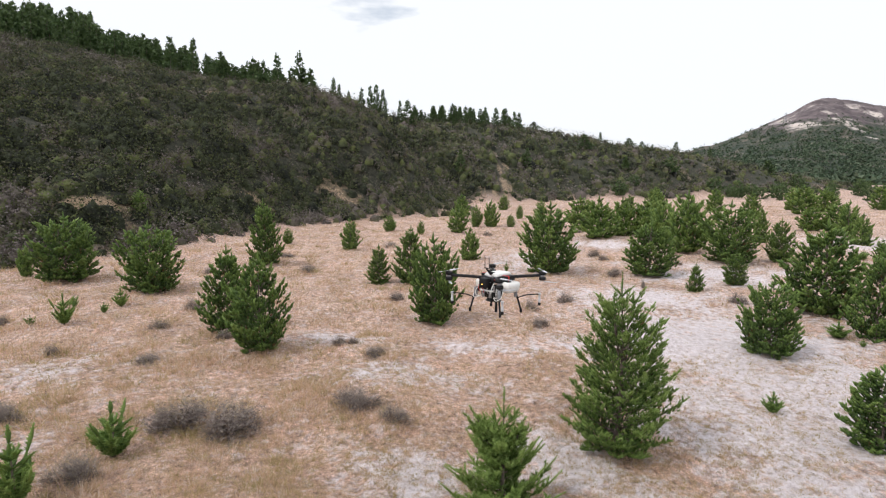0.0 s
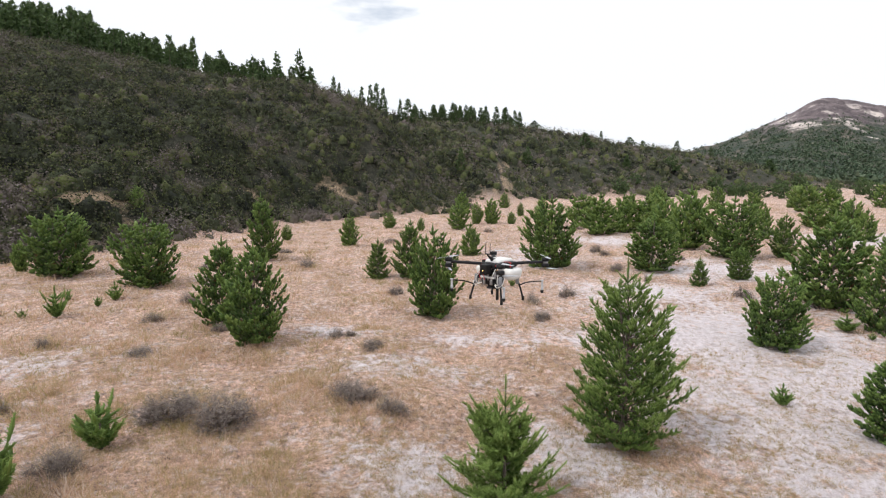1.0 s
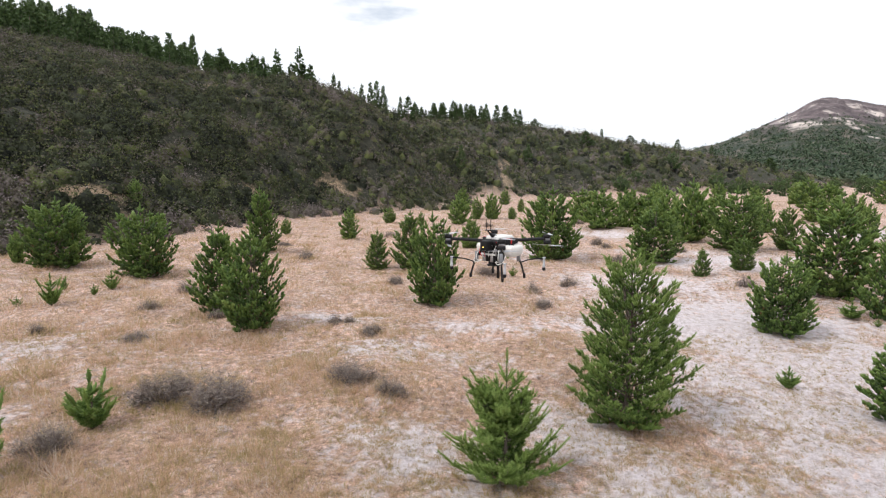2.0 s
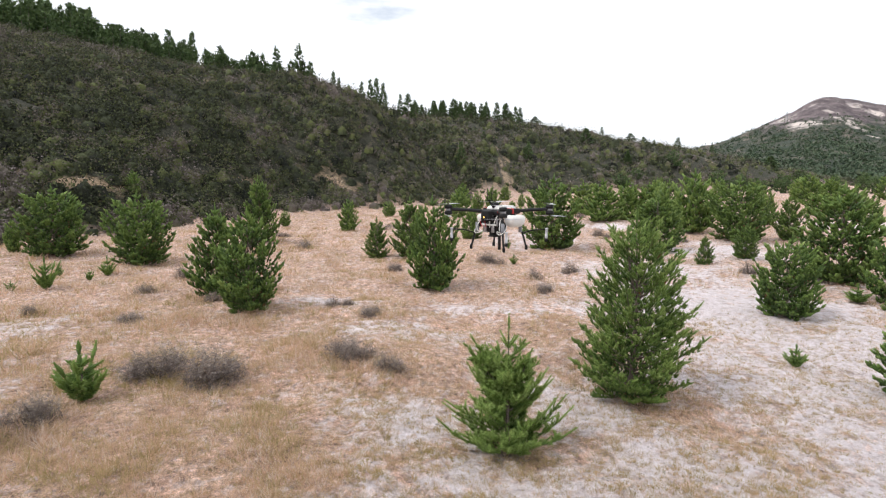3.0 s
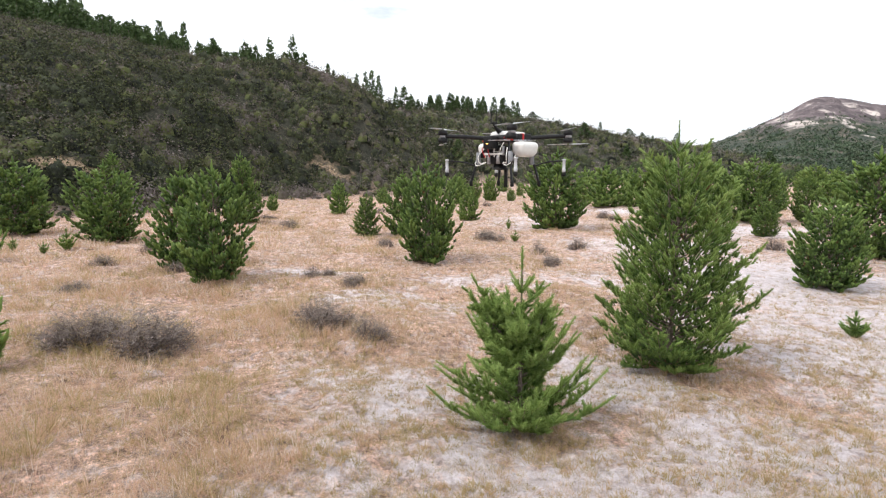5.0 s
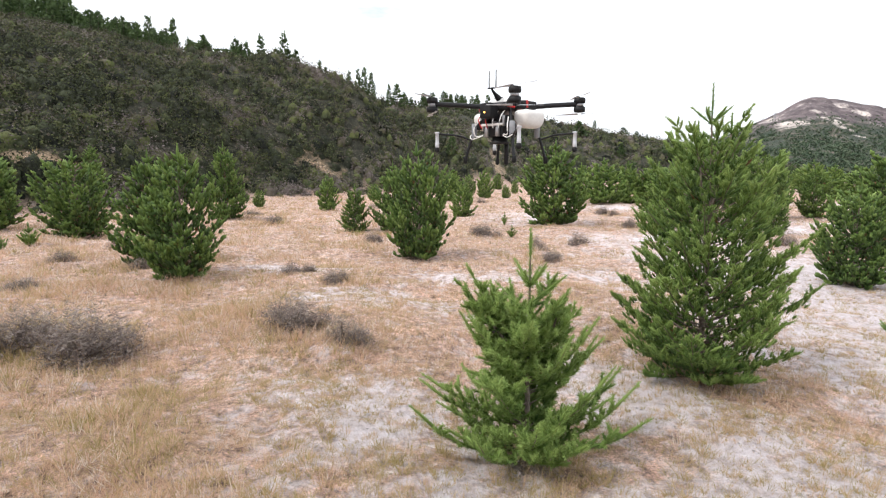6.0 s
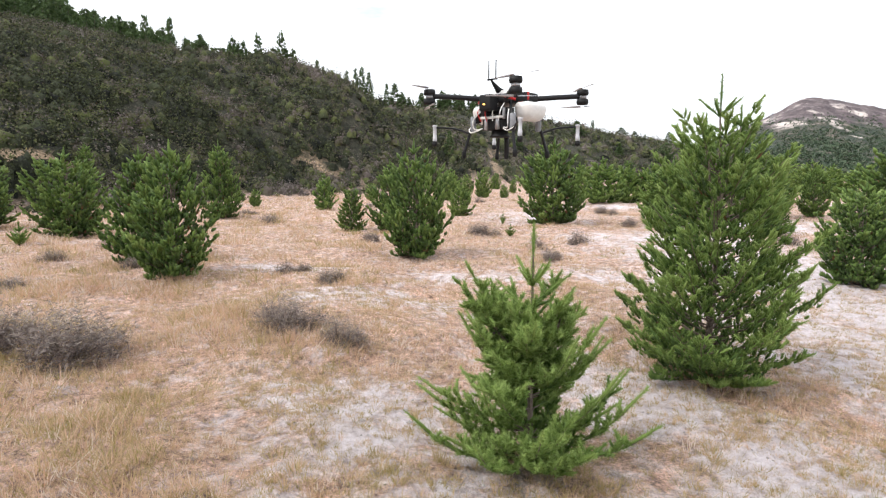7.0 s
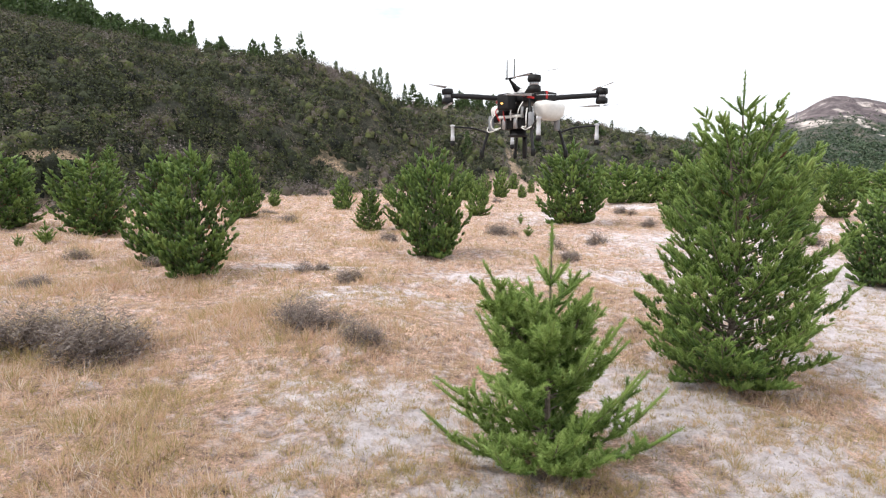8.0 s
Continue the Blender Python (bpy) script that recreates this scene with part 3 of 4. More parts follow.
def build_stones():
    rng = np.random.RandomState(12)
    n = 9000
    r = 2.5 * np.exp(rng.uniform(0, 2.3, n))
    a = rng.uniform(-0.75, 0.8, n)
    x, y = r * np.sin(a), r * np.cos(a) + 1
    keep = sandy(x, y) > rng.uniform(0.3, 1.0, n)
    x, y = x[keep], y[keep]
    n = len(x)
    s = rng.uniform(0.006, 0.018, n) * (1 + (rng.uniform(0, 1, n) > 0.97) * 1.0)
    octa = np.array([(1, 0, 0), (0, 1, 0), (-1, 0, 0), (0, -1, 0), (0, 0, 0.7), (0, 0, -0.7)])
    faces = np.array([(0, 1, 4), (1, 2, 4), (2, 3, 4), (3, 0, 4)])
    v = octa[None] * s[:, None, None] * rng.uniform(0.6, 1.3, (n, 6, 3)) + np.stack([x, y, relief(x, y)], -1)[:, None]
    f = faces[None] + (np.arange(n) * 6)[:, None, None]
    tone = np.repeat(rng.uniform(0, 0.9, n), 6)
    tagged(new("gravel", raw_mesh("gravel", v.reshape(-1, 3), f.reshape(-1, 3), STONE, False, tone=tone)), "small pale stones lying on the silt", "gravel", kind="stuff")


build_stones()


# ---- pines ----
def brush(starts, ends, per_metre, length, width, rng, tone, core=()):
    """Needles all round shoots that run from starts to ends, about a dense core where core gives its (sides, rings, fullness). Returns corners, faces and tones."""
    starts, ends, tone = np.asarray(starts), np.asarray(ends), np.asarray(tone)
    axis = ends - starts
    long = np.linalg.norm(axis, axis=1)
    count = np.maximum(2, (long * per_metre + 0.5).astype(int))
    idx = np.repeat(np.arange(len(starts)), count)
    n = len(idx)
    t = rng.uniform(0, 1, n)
    d = axis[idx] / (long[idx][:, None] + 1e-9)
    q = np.cross(d, rng.normal(size=(n, 3)))
    q /= np.linalg.norm(q, axis=1)[:, None] + 1e-9
    open_up = (0.95 - 0.25 * t ** 3)[:, None]
    way = d * (0.6 + 0.25 * t[:, None] ** 3) + q * open_up
    way /= np.linalg.norm(way, axis=1)[:, None]
    p = starts[idx] + axis[idx] * t[:, None]
    ln = length * rng.uniform(0.75, 1.15, n) * (1 - 0.25 * t ** 4)
    side = np.cross(way, rng.normal(size=(n, 3)))
    side /= np.linalg.norm(side, axis=1)[:, None] + 1e-9
    v = np.stack([p - side * width * 0.5, p + side * width * 0.5, p + way * ln[:, None]], 1).reshape(-1, 3)
    # Tone rises along the shoot: pale tips, inner shade put into colour.
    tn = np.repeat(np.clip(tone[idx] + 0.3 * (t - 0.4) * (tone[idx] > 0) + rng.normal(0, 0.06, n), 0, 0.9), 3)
    f = np.arange(3 * n).reshape(-1, 3)
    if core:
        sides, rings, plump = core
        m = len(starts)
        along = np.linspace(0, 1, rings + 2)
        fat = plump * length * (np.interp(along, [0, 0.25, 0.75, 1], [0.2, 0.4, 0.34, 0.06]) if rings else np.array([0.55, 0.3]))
        dd = axis / (long[:, None] + 1e-9)
        u = np.cross(dd, rng.normal(size=(m, 3)))
        u /= np.linalg.norm(u, axis=1)[:, None] + 1e-9
        w = np.cross(dd, u)
        ang = np.arange(sides) * 2 * math.pi / sides
        ring = np.cos(ang)[None, :, None] * u[:, None] + np.sin(ang)[None, :, None] * w[:, None]
        body = (starts[:, None] + axis[:, None] * along[None, :, None] * 1.08)[:, :, None] + ring[:, None] * (fat[None, :, None] * rng.uniform(0.75, 1.2, (m, rings + 2, sides)))[..., None]
        k = sides * (rings + 2)
        one = []
        for r_ in range(rings + 1):
            for j in range(sides):
                a0, a1 = r_ * sides + j, r_ * sides + (j + 1) % sides
                one += [(a0, a1, a1 + sides), (a0, a1 + sides, a0 + sides)]
        cf = (np.array(one)[None] + (np.arange(m) * k)[:, None, None]).reshape(-1, 3)
        # Core set darker than its needles, painting the shade within the shoot.
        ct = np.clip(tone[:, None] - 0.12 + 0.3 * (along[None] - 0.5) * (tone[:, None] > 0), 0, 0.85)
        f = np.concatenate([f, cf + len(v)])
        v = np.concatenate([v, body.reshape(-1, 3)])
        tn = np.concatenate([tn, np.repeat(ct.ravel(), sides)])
    return v, f, tn


def crown_width(k, form):
    """Half width of the crown at the relative height k."""
    if form == "cone":
        return np.interp(k, [0, 0.08, 0.25, 0.6, 0.85, 1], [0.66, 0.88, 1.0, 0.7, 0.34, 0.08])
    if form == "vase":
        return np.interp(k, [0, 0.12, 0.4, 0.65, 0.85, 1], [0.5, 0.72, 1.0, 0.86, 0.5, 0.15])
    if form == "pear":
        return np.interp(k, [0, 0.1, 0.26, 0.53, 0.78, 0.9, 1], [0.5, 0.78, 1.0, 0.9, 0.54, 0.28, 0.1])
    if form == "sprig":
        return np.interp(k, [0, 0.1, 0.3, 0.55, 0.75, 1], [0.9, 1.0, 0.98, 0.7, 0.4, 0.12])
    if form == "spire":
        return np.interp(k, [0, 0.1, 0.5, 1], [0.9, 1.0, 0.52, 0.03])
    if form == "dome":
        return np.interp(k, [0, 0.12, 0.4, 0.7, 0.9, 1], [0.6, 0.82, 1.0, 0.9, 0.58, 0.22])
    return np.interp(k, [0, 0.15, 0.35, 0.6, 0.8, 1], [0.58, 0.8, 1.0, 0.84, 0.5, 0.12])


def pine_shape(seed, height, width, form="egg", whorl=0.2, limbs=6, per_metre=140, needle=0.07, thick=0.012, sides=0.1, leader=0.16, upright=0.0, tuft=0.13, tip=0.13, tops=(), clad=3, core=(), green=0.36):
    """Trunk path, and for each limb its path, radius and needles. tuft, tip: length of the side shoots and of the limbs' end shoots.
    tops: further leaders, as their offset, relative height and length."""
    rng = np.random.RandomState(seed)
    tz = np.linspace(0, 1, 9)
    bend = rng.normal(0, 0.012 * height, 2)
    trunk = np.stack([bend[0] * np.sin(tz * 3), bend[1] * np.sin(tz * 3.6), tz * height * (1 - leader * 0.8)], -1)
    r0 = 0.011 * height + 0.008
    radii = r0 * (1 - 0.82 * tz)
    out = []
    up = np.array([0, 0, 1.0])
    n_whorl = max(4, int(height * (1 - leader) / whorl))
    for w in range(n_whorl):
        level = 0.02 + (1 - leader * 1.05 - 0.02) * (w + 0.4) / n_whorl
        turn = rng.uniform(0, 6.28)
        for j in range(limbs):
            k = min(max(level + rng.normal(0, 0.45) / n_whorl, 0.02), 0.94)
            az = turn + j * 2 * math.pi / limbs + rng.normal(0, 0.32)
            reach = width * 0.5 * float(crown_width(k, form)) * rng.uniform(0.62, 1.12)
            rise = math.radians(8 + 36 * k ** 1.5 + rng.normal(0, 7) + upright)
            lift = min(reach * (math.tan(rise) * 0.6 + 0.34), 0.8 * k * height)
            foot = k * height - lift
            base = np.array([np.interp(foot, trunk[:, 2], trunk[:, 0]), np.interp(foot, trunk[:, 2], trunk[:, 1]), foot])
            s = np.linspace(0, 1, 5)
            out_w = np.array([math.cos(az), math.sin(az), 0])
            path = base + out_w * (reach * s)[:, None] + up * (lift * (0.45 * s + 0.55 * s ** 2.2))[:, None]
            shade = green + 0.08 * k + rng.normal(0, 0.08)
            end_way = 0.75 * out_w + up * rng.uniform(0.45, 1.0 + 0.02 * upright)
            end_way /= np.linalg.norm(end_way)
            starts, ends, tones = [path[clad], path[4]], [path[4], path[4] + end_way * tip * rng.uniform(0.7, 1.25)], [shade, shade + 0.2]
            m = int(reach / sides * 2.2 + rng.uniform(0, 1))
            for q in range(m):
                a = 1 - 0.82 * rng.uniform(0, 1) ** 1.15
                pa = np.array([np.interp(a, s, path[:, i]) for i in range(3)])
                yaw = az + rng.choice([-1, 1]) * rng.uniform(0.35, 1.6)
                side = (0.04 + reach * (1 - a) * 0.65) * rng.uniform(0, 1)
                flat = np.array([math.cos(yaw), math.sin(yaw), 0.25])
                pa = pa + flat * side
                way = 0.8 * flat + up * rng.uniform(0.3, 1.1 + 0.02 * upright)
                way /= np.linalg.norm(way)
                starts.append(pa), ends.append(pa + way * tuft * rng.uniform(0.65, 1.3))
                old = a < 0.45 and rng.uniform() < 0.06
                # Outer tufts lighter, inner ones darker: sun and crown shade set by tone.
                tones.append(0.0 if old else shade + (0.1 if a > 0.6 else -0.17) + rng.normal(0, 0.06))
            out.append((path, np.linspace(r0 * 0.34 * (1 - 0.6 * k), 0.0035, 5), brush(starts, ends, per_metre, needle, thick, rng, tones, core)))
    for dx, dy, rel, long in ((0, 0, 1.0, leader * height), *tops):
        foot = np.array([np.interp(rel * height - long, trunk[:, 2], trunk[:, 0]) + dx, np.interp(rel * height - long, trunk[:, 2], trunk[:, 1]) + dy, rel * height - long])
        path = np.stack([foot - np.array([dx * 0.8, dy * 0.8, 0.25 * height if (dx or dy) else 0.05]), foot - up * 0.04, foot + up * long * 0.9])
        starts, ends, tones = [foot], [foot + up * long], [0.5]
        for q in range(5):
            az = q * 1.26 + rng.normal(0, 0.2)
            ln = long * rng.uniform(0.4, 0.75)
            starts.append(foot), ends.append(foot + np.array([math.cos(az) * 0.8, math.sin(az) * 0.8, 0.72]) * ln), tones.append(0.5)
        out.append((path, np.array([radii[-2], radii[-1], 0.003]), brush(starts, ends, per_metre, needle, thick, rng, tones, core)))
    return (trunk, radii), out


def whorled_shape(seed, height, width, form, gap, ring, bare, twig, per_metre, needle, thick, core, green, stems, forks=0, rise=(4, 34), leader=0.2, tail=0.9):
    """A young pine with distinct whorls: for each stem (offset, height, length of the crown it carries) rings of limbs, each clad
    with needles beyond the bare share of it and set with side shoots in pairs, which carry some forks."""
    rng = np.random.RandomState(seed)
    up = np.array([0, 0, 1.0])
    tz = np.linspace(0, 1, 9)
    bend = rng.normal(0, 0.01 * height, 2)
    trunk = np.stack([bend[0] * np.sin(tz * 3), bend[1] * np.sin(tz * 3.6), tz * height * (1 - leader * 0.5)], -1)
    r0 = 0.011 * height + 0.008
    radii = r0 * (1 - 0.85 * tz)
    out = []

    def unit(v):
        return v / (np.linalg.norm(v) + 1e-9)

    def clothe(path, tone, s0, step, long, last):
        """Starts, ends and tones of the shoots on one limb."""
        seg = np.linspace(0, 1, len(path))
        at = lambda a: np.array([np.interp(a, seg, path[:, q]) for q in range(3)])
        knots = [at(a) for a in np.linspace(s0, 1, 4)]
        starts, ends, tones = knots[:-1], knots[1:], [tone - 0.06, tone, tone + 0.12]
        reach = float(np.linalg.norm(path[-1] - path[0]))
        for b in range(max(2, int(reach * (1 - s0) / step))):
            a = s0 + (last - s0) * (b + rng.uniform(0, 0.9)) / max(2, int(reach * (1 - s0) / step))
            ahead = unit(at(min(1, a + 0.08)) - at(a - 0.05))
            side = unit(np.cross(ahead, up))
            for sign in (-1, 1):
                if rng.uniform() < 0.12:
                    continue
                way = unit(ahead * rng.uniform(0.45, 0.85) + side * sign * rng.uniform(0.5, 0.9) + up * rng.uniform(0.05, 0.9))
                ln = long * (1.15 - 0.55 * a) * rng.uniform(0.55, 1.25)
                p0, p1 = at(a), at(a) + way * ln
                old = a < s0 + 0.15 and rng.uniform() < 0.05
                # Slightly darker towards the trunk, crown shade put into the tone.
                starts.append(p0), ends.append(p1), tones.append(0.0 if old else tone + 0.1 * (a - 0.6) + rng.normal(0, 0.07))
                for q in range(forks):
                    k = rng.uniform(0.35, 0.95)
                    w2 = unit(way * 0.55 + up * rng.uniform(0.2, 1.2) + rng.normal(0, 0.55, 3))
                    starts.append(p0 + way * ln * k), ends.append(p0 + way * ln * k + w2 * ln * rng.uniform(0.45, 0.75)), tones.append(tone + 0.06 + rng.normal(0, 0.08))
        return starts, ends, tones

    for dx, dy, top, crown, wide in stems:
        foot = np.array([np.interp(top - crown, trunk[:, 2], trunk[:, 0]), np.interp(top - crown, trunk[:, 2], trunk[:, 1]), top - crown])
        tip = np.array([foot[0] + dx, foot[1] + dy, top])
        n = max(2, int(crown / gap))
        for w in range(n):
            k = (w + 0.25) / n * (1 - leader)
            turn = rng.uniform(0, 6.28)
            for j in range(ring):
                kk = min(max(k + rng.normal(0, 0.5) / n, 0.01), 0.95)
                bow = kk ** 0.7 if (dx or dy) else kk
                base = np.array([foot[0] + dx * bow, foot[1] + dy * bow, foot[2] + crown * kk])
                az = turn + j * 2 * math.pi / ring + rng.normal(0, 0.45)
                reach = max(0.1, wide * 0.5 * float(crown_width(kk, form)) * rng.uniform(0.62, 1.12))
                if rng.uniform() < 0.06:
                    continue
                slope = math.tan(radians(np.interp(kk, [0, 1], rise) + rng.normal(0, 6)))
                sway = np.array([-math.sin(az), math.cos(az), 0]) * rng.normal(0, 0.06)
                q = np.linspace(0, 1, 6)
                o = np.array([math.cos(az), math.sin(az), 0])
                hook = rng.uniform(0.2, 0.6)
                lift = min(reach * (slope + hook), base[2] - 0.05 - 0.03 * reach)
                base = base - up * max(0.0, lift)
                path = base + o * (reach * q)[:, None] + sway * (q ** 2)[:, None] + up * (reach * (slope * q + hook * q ** 2.6))[:, None]
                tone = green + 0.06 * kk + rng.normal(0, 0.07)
                s0 = max(0.08, bare * (1 - 0.8 * kk))
                starts, ends, tones = clothe(path, tone, s0, twig * 0.55, twig, tail)
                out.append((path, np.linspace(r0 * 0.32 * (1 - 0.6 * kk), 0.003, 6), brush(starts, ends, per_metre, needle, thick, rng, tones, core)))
        neck = foot + (tip - foot) * (1 - leader * 1.05)
        mid = foot + (tip - foot) * np.array([0.6, 0.6, 0.45])
        starts, ends, tones = [neck, neck + (tip - neck) * 0.5], [neck + (tip - neck) * 0.5, tip], [green + 0.05, green + 0.1]
        for q in range(6):
            az, ln = q * 1.05 + rng.normal(0, 0.2), leader * crown * rng.uniform(0.35, 0.62)
            starts.append(neck), ends.append(neck + np.array([math.cos(az) * 0.62, math.sin(az) * 0.62, 0.78]) * ln), tones.append(green + 0.08)
            low = foot + (tip - foot) * (1 - leader * rng.uniform(1.3, 1.8))
            starts.append(low), ends.append(low + np.array([math.cos(az + 0.5) * 0.75, math.sin(az + 0.5) * 0.75, 0.66]) * ln * 1.4), tones.append(green + 0.04)
        starts.append(foot + (tip - foot) * (1 - leader * 1.9)), ends.append(neck), tones.append(green - 0.05)
        out.append((np.stack([foot, mid, neck, tip]), np.array([r0 * 0.7, r0 * 0.45, r0 * 0.25, 0.003]), brush(starts, ends, per_metre, needle, thick, rng, tones, core)))
    return (trunk, radii), out


def pine(name, label, shape, detailed=False, bare_wood=True, needles=None, category="pine tree", group=""):
    (trunk, radii), limbs = shape
    root = tagged(new(name), label, category, group)
    v, f = tube(trunk, radii, 8)
    part("trunk", raw_mesh("trunk", v, f, BARK, True), root, "grey-brown bark")
    needles = needles or NEEDLES
    if detailed:
        for path, r, (v, f, t) in limbs:
            tv, tf = tube(path, r, 5)
            limb = part("branch", raw_mesh("branch", tv, tf, BARK, True), root)
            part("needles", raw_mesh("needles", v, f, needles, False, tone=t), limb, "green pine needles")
    else:
        v, f = join([tube(p[::2] if len(p) > 2 else p, r[::2] if len(p) > 2 else r, 3) for p, r, _ in limbs])
        if bare_wood:
            tagged(part("branch_work", raw_mesh("branch_work", v, f, BARK, True), root), kind="stuff")
        v, f = join([(b[0], b[1]) for _, _, b in limbs])
        part("crown", raw_mesh("crown", v, f, needles, False, tone=np.concatenate([b[2] for _, _, b in limbs])), root, "green needles")
    return root


def stand(x, y, high=1.0, wide=1.0, turn=0.0, sink=0.03):
    z = float(relief(np.array([x]), np.array([y]))[0])
    return pose(x, y, z - sink, 0, 0, turn) @ Matrix.Diagonal((wide, wide, high, 1))


def extent(root):
    """Height of a thing, and the width that holds most of it."""
    pts = []
    for o in root.children_recursive:
        a = np.empty(len(o.data.vertices) * 3, np.float32)
        o.data.vertices.foreach_get("co", a)
        pts.append(a.reshape(-1, 3))
    pts = np.concatenate(pts)
    return float(pts[:, 2].max()), 2 * float(np.percentile(np.hypot(pts[:, 0], pts[:, 1]), 98))


def plant(kinds, sizes, places, rng):
    """Copies of some pines at places (x, y, height, width); the first use of each kind is the thing itself."""
    used = {}
    sizes = sizes or [extent(k) for k in kinds]
    for x, y, h, w, *kind in places:
        k = kind[0] if kind else int(rng.randint(len(kinds)))
        used.setdefault(k, []).append((x, y, h, w, float(rng.uniform(0, 360))))
    for k, rows in used.items():
        H, W = sizes[k]
        for x, y, h, w, turn in rows[1:]:
            copy_thing(kinds[k], stand(x, y, h / H, w / W, turn))
        x, y, h, w, turn = rows[0]
        kinds[k].matrix_basis = stand(x, y, h / H, w / W, turn)
    for k in range(len(kinds)):
        if k not in used:
            for o in (*kinds[k].children_recursive, kinds[k]):
                bpy.data.objects.remove(o)


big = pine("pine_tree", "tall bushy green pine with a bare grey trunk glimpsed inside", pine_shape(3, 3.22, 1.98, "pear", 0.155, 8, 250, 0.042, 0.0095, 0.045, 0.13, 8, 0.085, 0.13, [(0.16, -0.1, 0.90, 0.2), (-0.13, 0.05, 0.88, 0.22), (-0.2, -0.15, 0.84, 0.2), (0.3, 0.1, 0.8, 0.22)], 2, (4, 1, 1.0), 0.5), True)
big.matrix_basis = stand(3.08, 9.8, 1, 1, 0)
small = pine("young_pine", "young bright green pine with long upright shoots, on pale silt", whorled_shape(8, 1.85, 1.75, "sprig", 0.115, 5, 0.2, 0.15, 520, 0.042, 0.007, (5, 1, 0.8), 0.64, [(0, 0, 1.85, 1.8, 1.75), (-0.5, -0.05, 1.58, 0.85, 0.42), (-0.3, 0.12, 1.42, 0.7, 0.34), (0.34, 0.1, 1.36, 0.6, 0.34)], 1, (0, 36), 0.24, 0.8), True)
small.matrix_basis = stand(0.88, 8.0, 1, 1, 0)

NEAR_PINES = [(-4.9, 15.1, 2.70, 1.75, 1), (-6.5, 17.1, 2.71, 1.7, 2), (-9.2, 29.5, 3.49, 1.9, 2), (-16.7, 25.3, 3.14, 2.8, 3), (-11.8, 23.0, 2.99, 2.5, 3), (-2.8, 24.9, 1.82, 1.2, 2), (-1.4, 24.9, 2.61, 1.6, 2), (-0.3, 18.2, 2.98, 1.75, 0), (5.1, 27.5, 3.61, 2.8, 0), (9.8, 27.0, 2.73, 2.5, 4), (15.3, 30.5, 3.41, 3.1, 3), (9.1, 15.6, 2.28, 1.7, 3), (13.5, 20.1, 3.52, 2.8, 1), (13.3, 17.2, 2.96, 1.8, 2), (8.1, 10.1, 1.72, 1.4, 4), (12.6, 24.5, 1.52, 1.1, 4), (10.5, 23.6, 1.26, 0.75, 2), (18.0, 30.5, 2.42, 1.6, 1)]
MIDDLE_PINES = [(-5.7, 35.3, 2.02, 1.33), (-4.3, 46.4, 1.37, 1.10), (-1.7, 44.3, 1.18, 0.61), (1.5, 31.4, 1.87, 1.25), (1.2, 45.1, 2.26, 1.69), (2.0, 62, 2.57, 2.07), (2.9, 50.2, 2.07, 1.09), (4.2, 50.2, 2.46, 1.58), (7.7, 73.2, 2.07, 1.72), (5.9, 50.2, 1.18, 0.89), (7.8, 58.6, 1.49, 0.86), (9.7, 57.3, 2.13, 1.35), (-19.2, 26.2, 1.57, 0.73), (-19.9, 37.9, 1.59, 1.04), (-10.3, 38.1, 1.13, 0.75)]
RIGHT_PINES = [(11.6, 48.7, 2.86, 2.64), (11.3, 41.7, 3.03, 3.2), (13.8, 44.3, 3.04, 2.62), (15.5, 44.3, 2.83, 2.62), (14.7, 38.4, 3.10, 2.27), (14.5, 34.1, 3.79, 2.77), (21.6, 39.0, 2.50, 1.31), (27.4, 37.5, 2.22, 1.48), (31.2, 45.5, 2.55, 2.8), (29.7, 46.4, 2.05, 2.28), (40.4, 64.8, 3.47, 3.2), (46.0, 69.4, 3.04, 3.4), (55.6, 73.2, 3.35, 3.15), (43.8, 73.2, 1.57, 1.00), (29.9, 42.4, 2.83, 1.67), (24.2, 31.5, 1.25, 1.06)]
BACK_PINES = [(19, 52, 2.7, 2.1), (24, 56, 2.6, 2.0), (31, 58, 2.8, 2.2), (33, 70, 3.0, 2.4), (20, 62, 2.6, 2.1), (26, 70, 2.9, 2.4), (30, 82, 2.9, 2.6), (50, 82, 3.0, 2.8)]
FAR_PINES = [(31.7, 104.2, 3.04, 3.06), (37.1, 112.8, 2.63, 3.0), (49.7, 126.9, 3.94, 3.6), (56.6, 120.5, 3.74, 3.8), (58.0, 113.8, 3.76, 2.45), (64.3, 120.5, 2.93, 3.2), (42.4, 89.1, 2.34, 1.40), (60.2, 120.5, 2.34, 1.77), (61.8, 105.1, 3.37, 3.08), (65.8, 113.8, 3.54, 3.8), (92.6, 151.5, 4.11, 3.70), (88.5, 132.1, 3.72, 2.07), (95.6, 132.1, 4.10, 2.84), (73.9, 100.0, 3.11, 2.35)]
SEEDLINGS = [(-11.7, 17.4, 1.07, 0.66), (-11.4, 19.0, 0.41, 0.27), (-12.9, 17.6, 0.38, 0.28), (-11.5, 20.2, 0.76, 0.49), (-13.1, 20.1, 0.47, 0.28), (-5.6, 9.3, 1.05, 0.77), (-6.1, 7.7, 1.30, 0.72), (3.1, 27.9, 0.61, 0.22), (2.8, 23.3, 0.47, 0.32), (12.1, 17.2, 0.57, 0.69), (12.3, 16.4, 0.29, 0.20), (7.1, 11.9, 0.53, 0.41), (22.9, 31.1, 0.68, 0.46)]

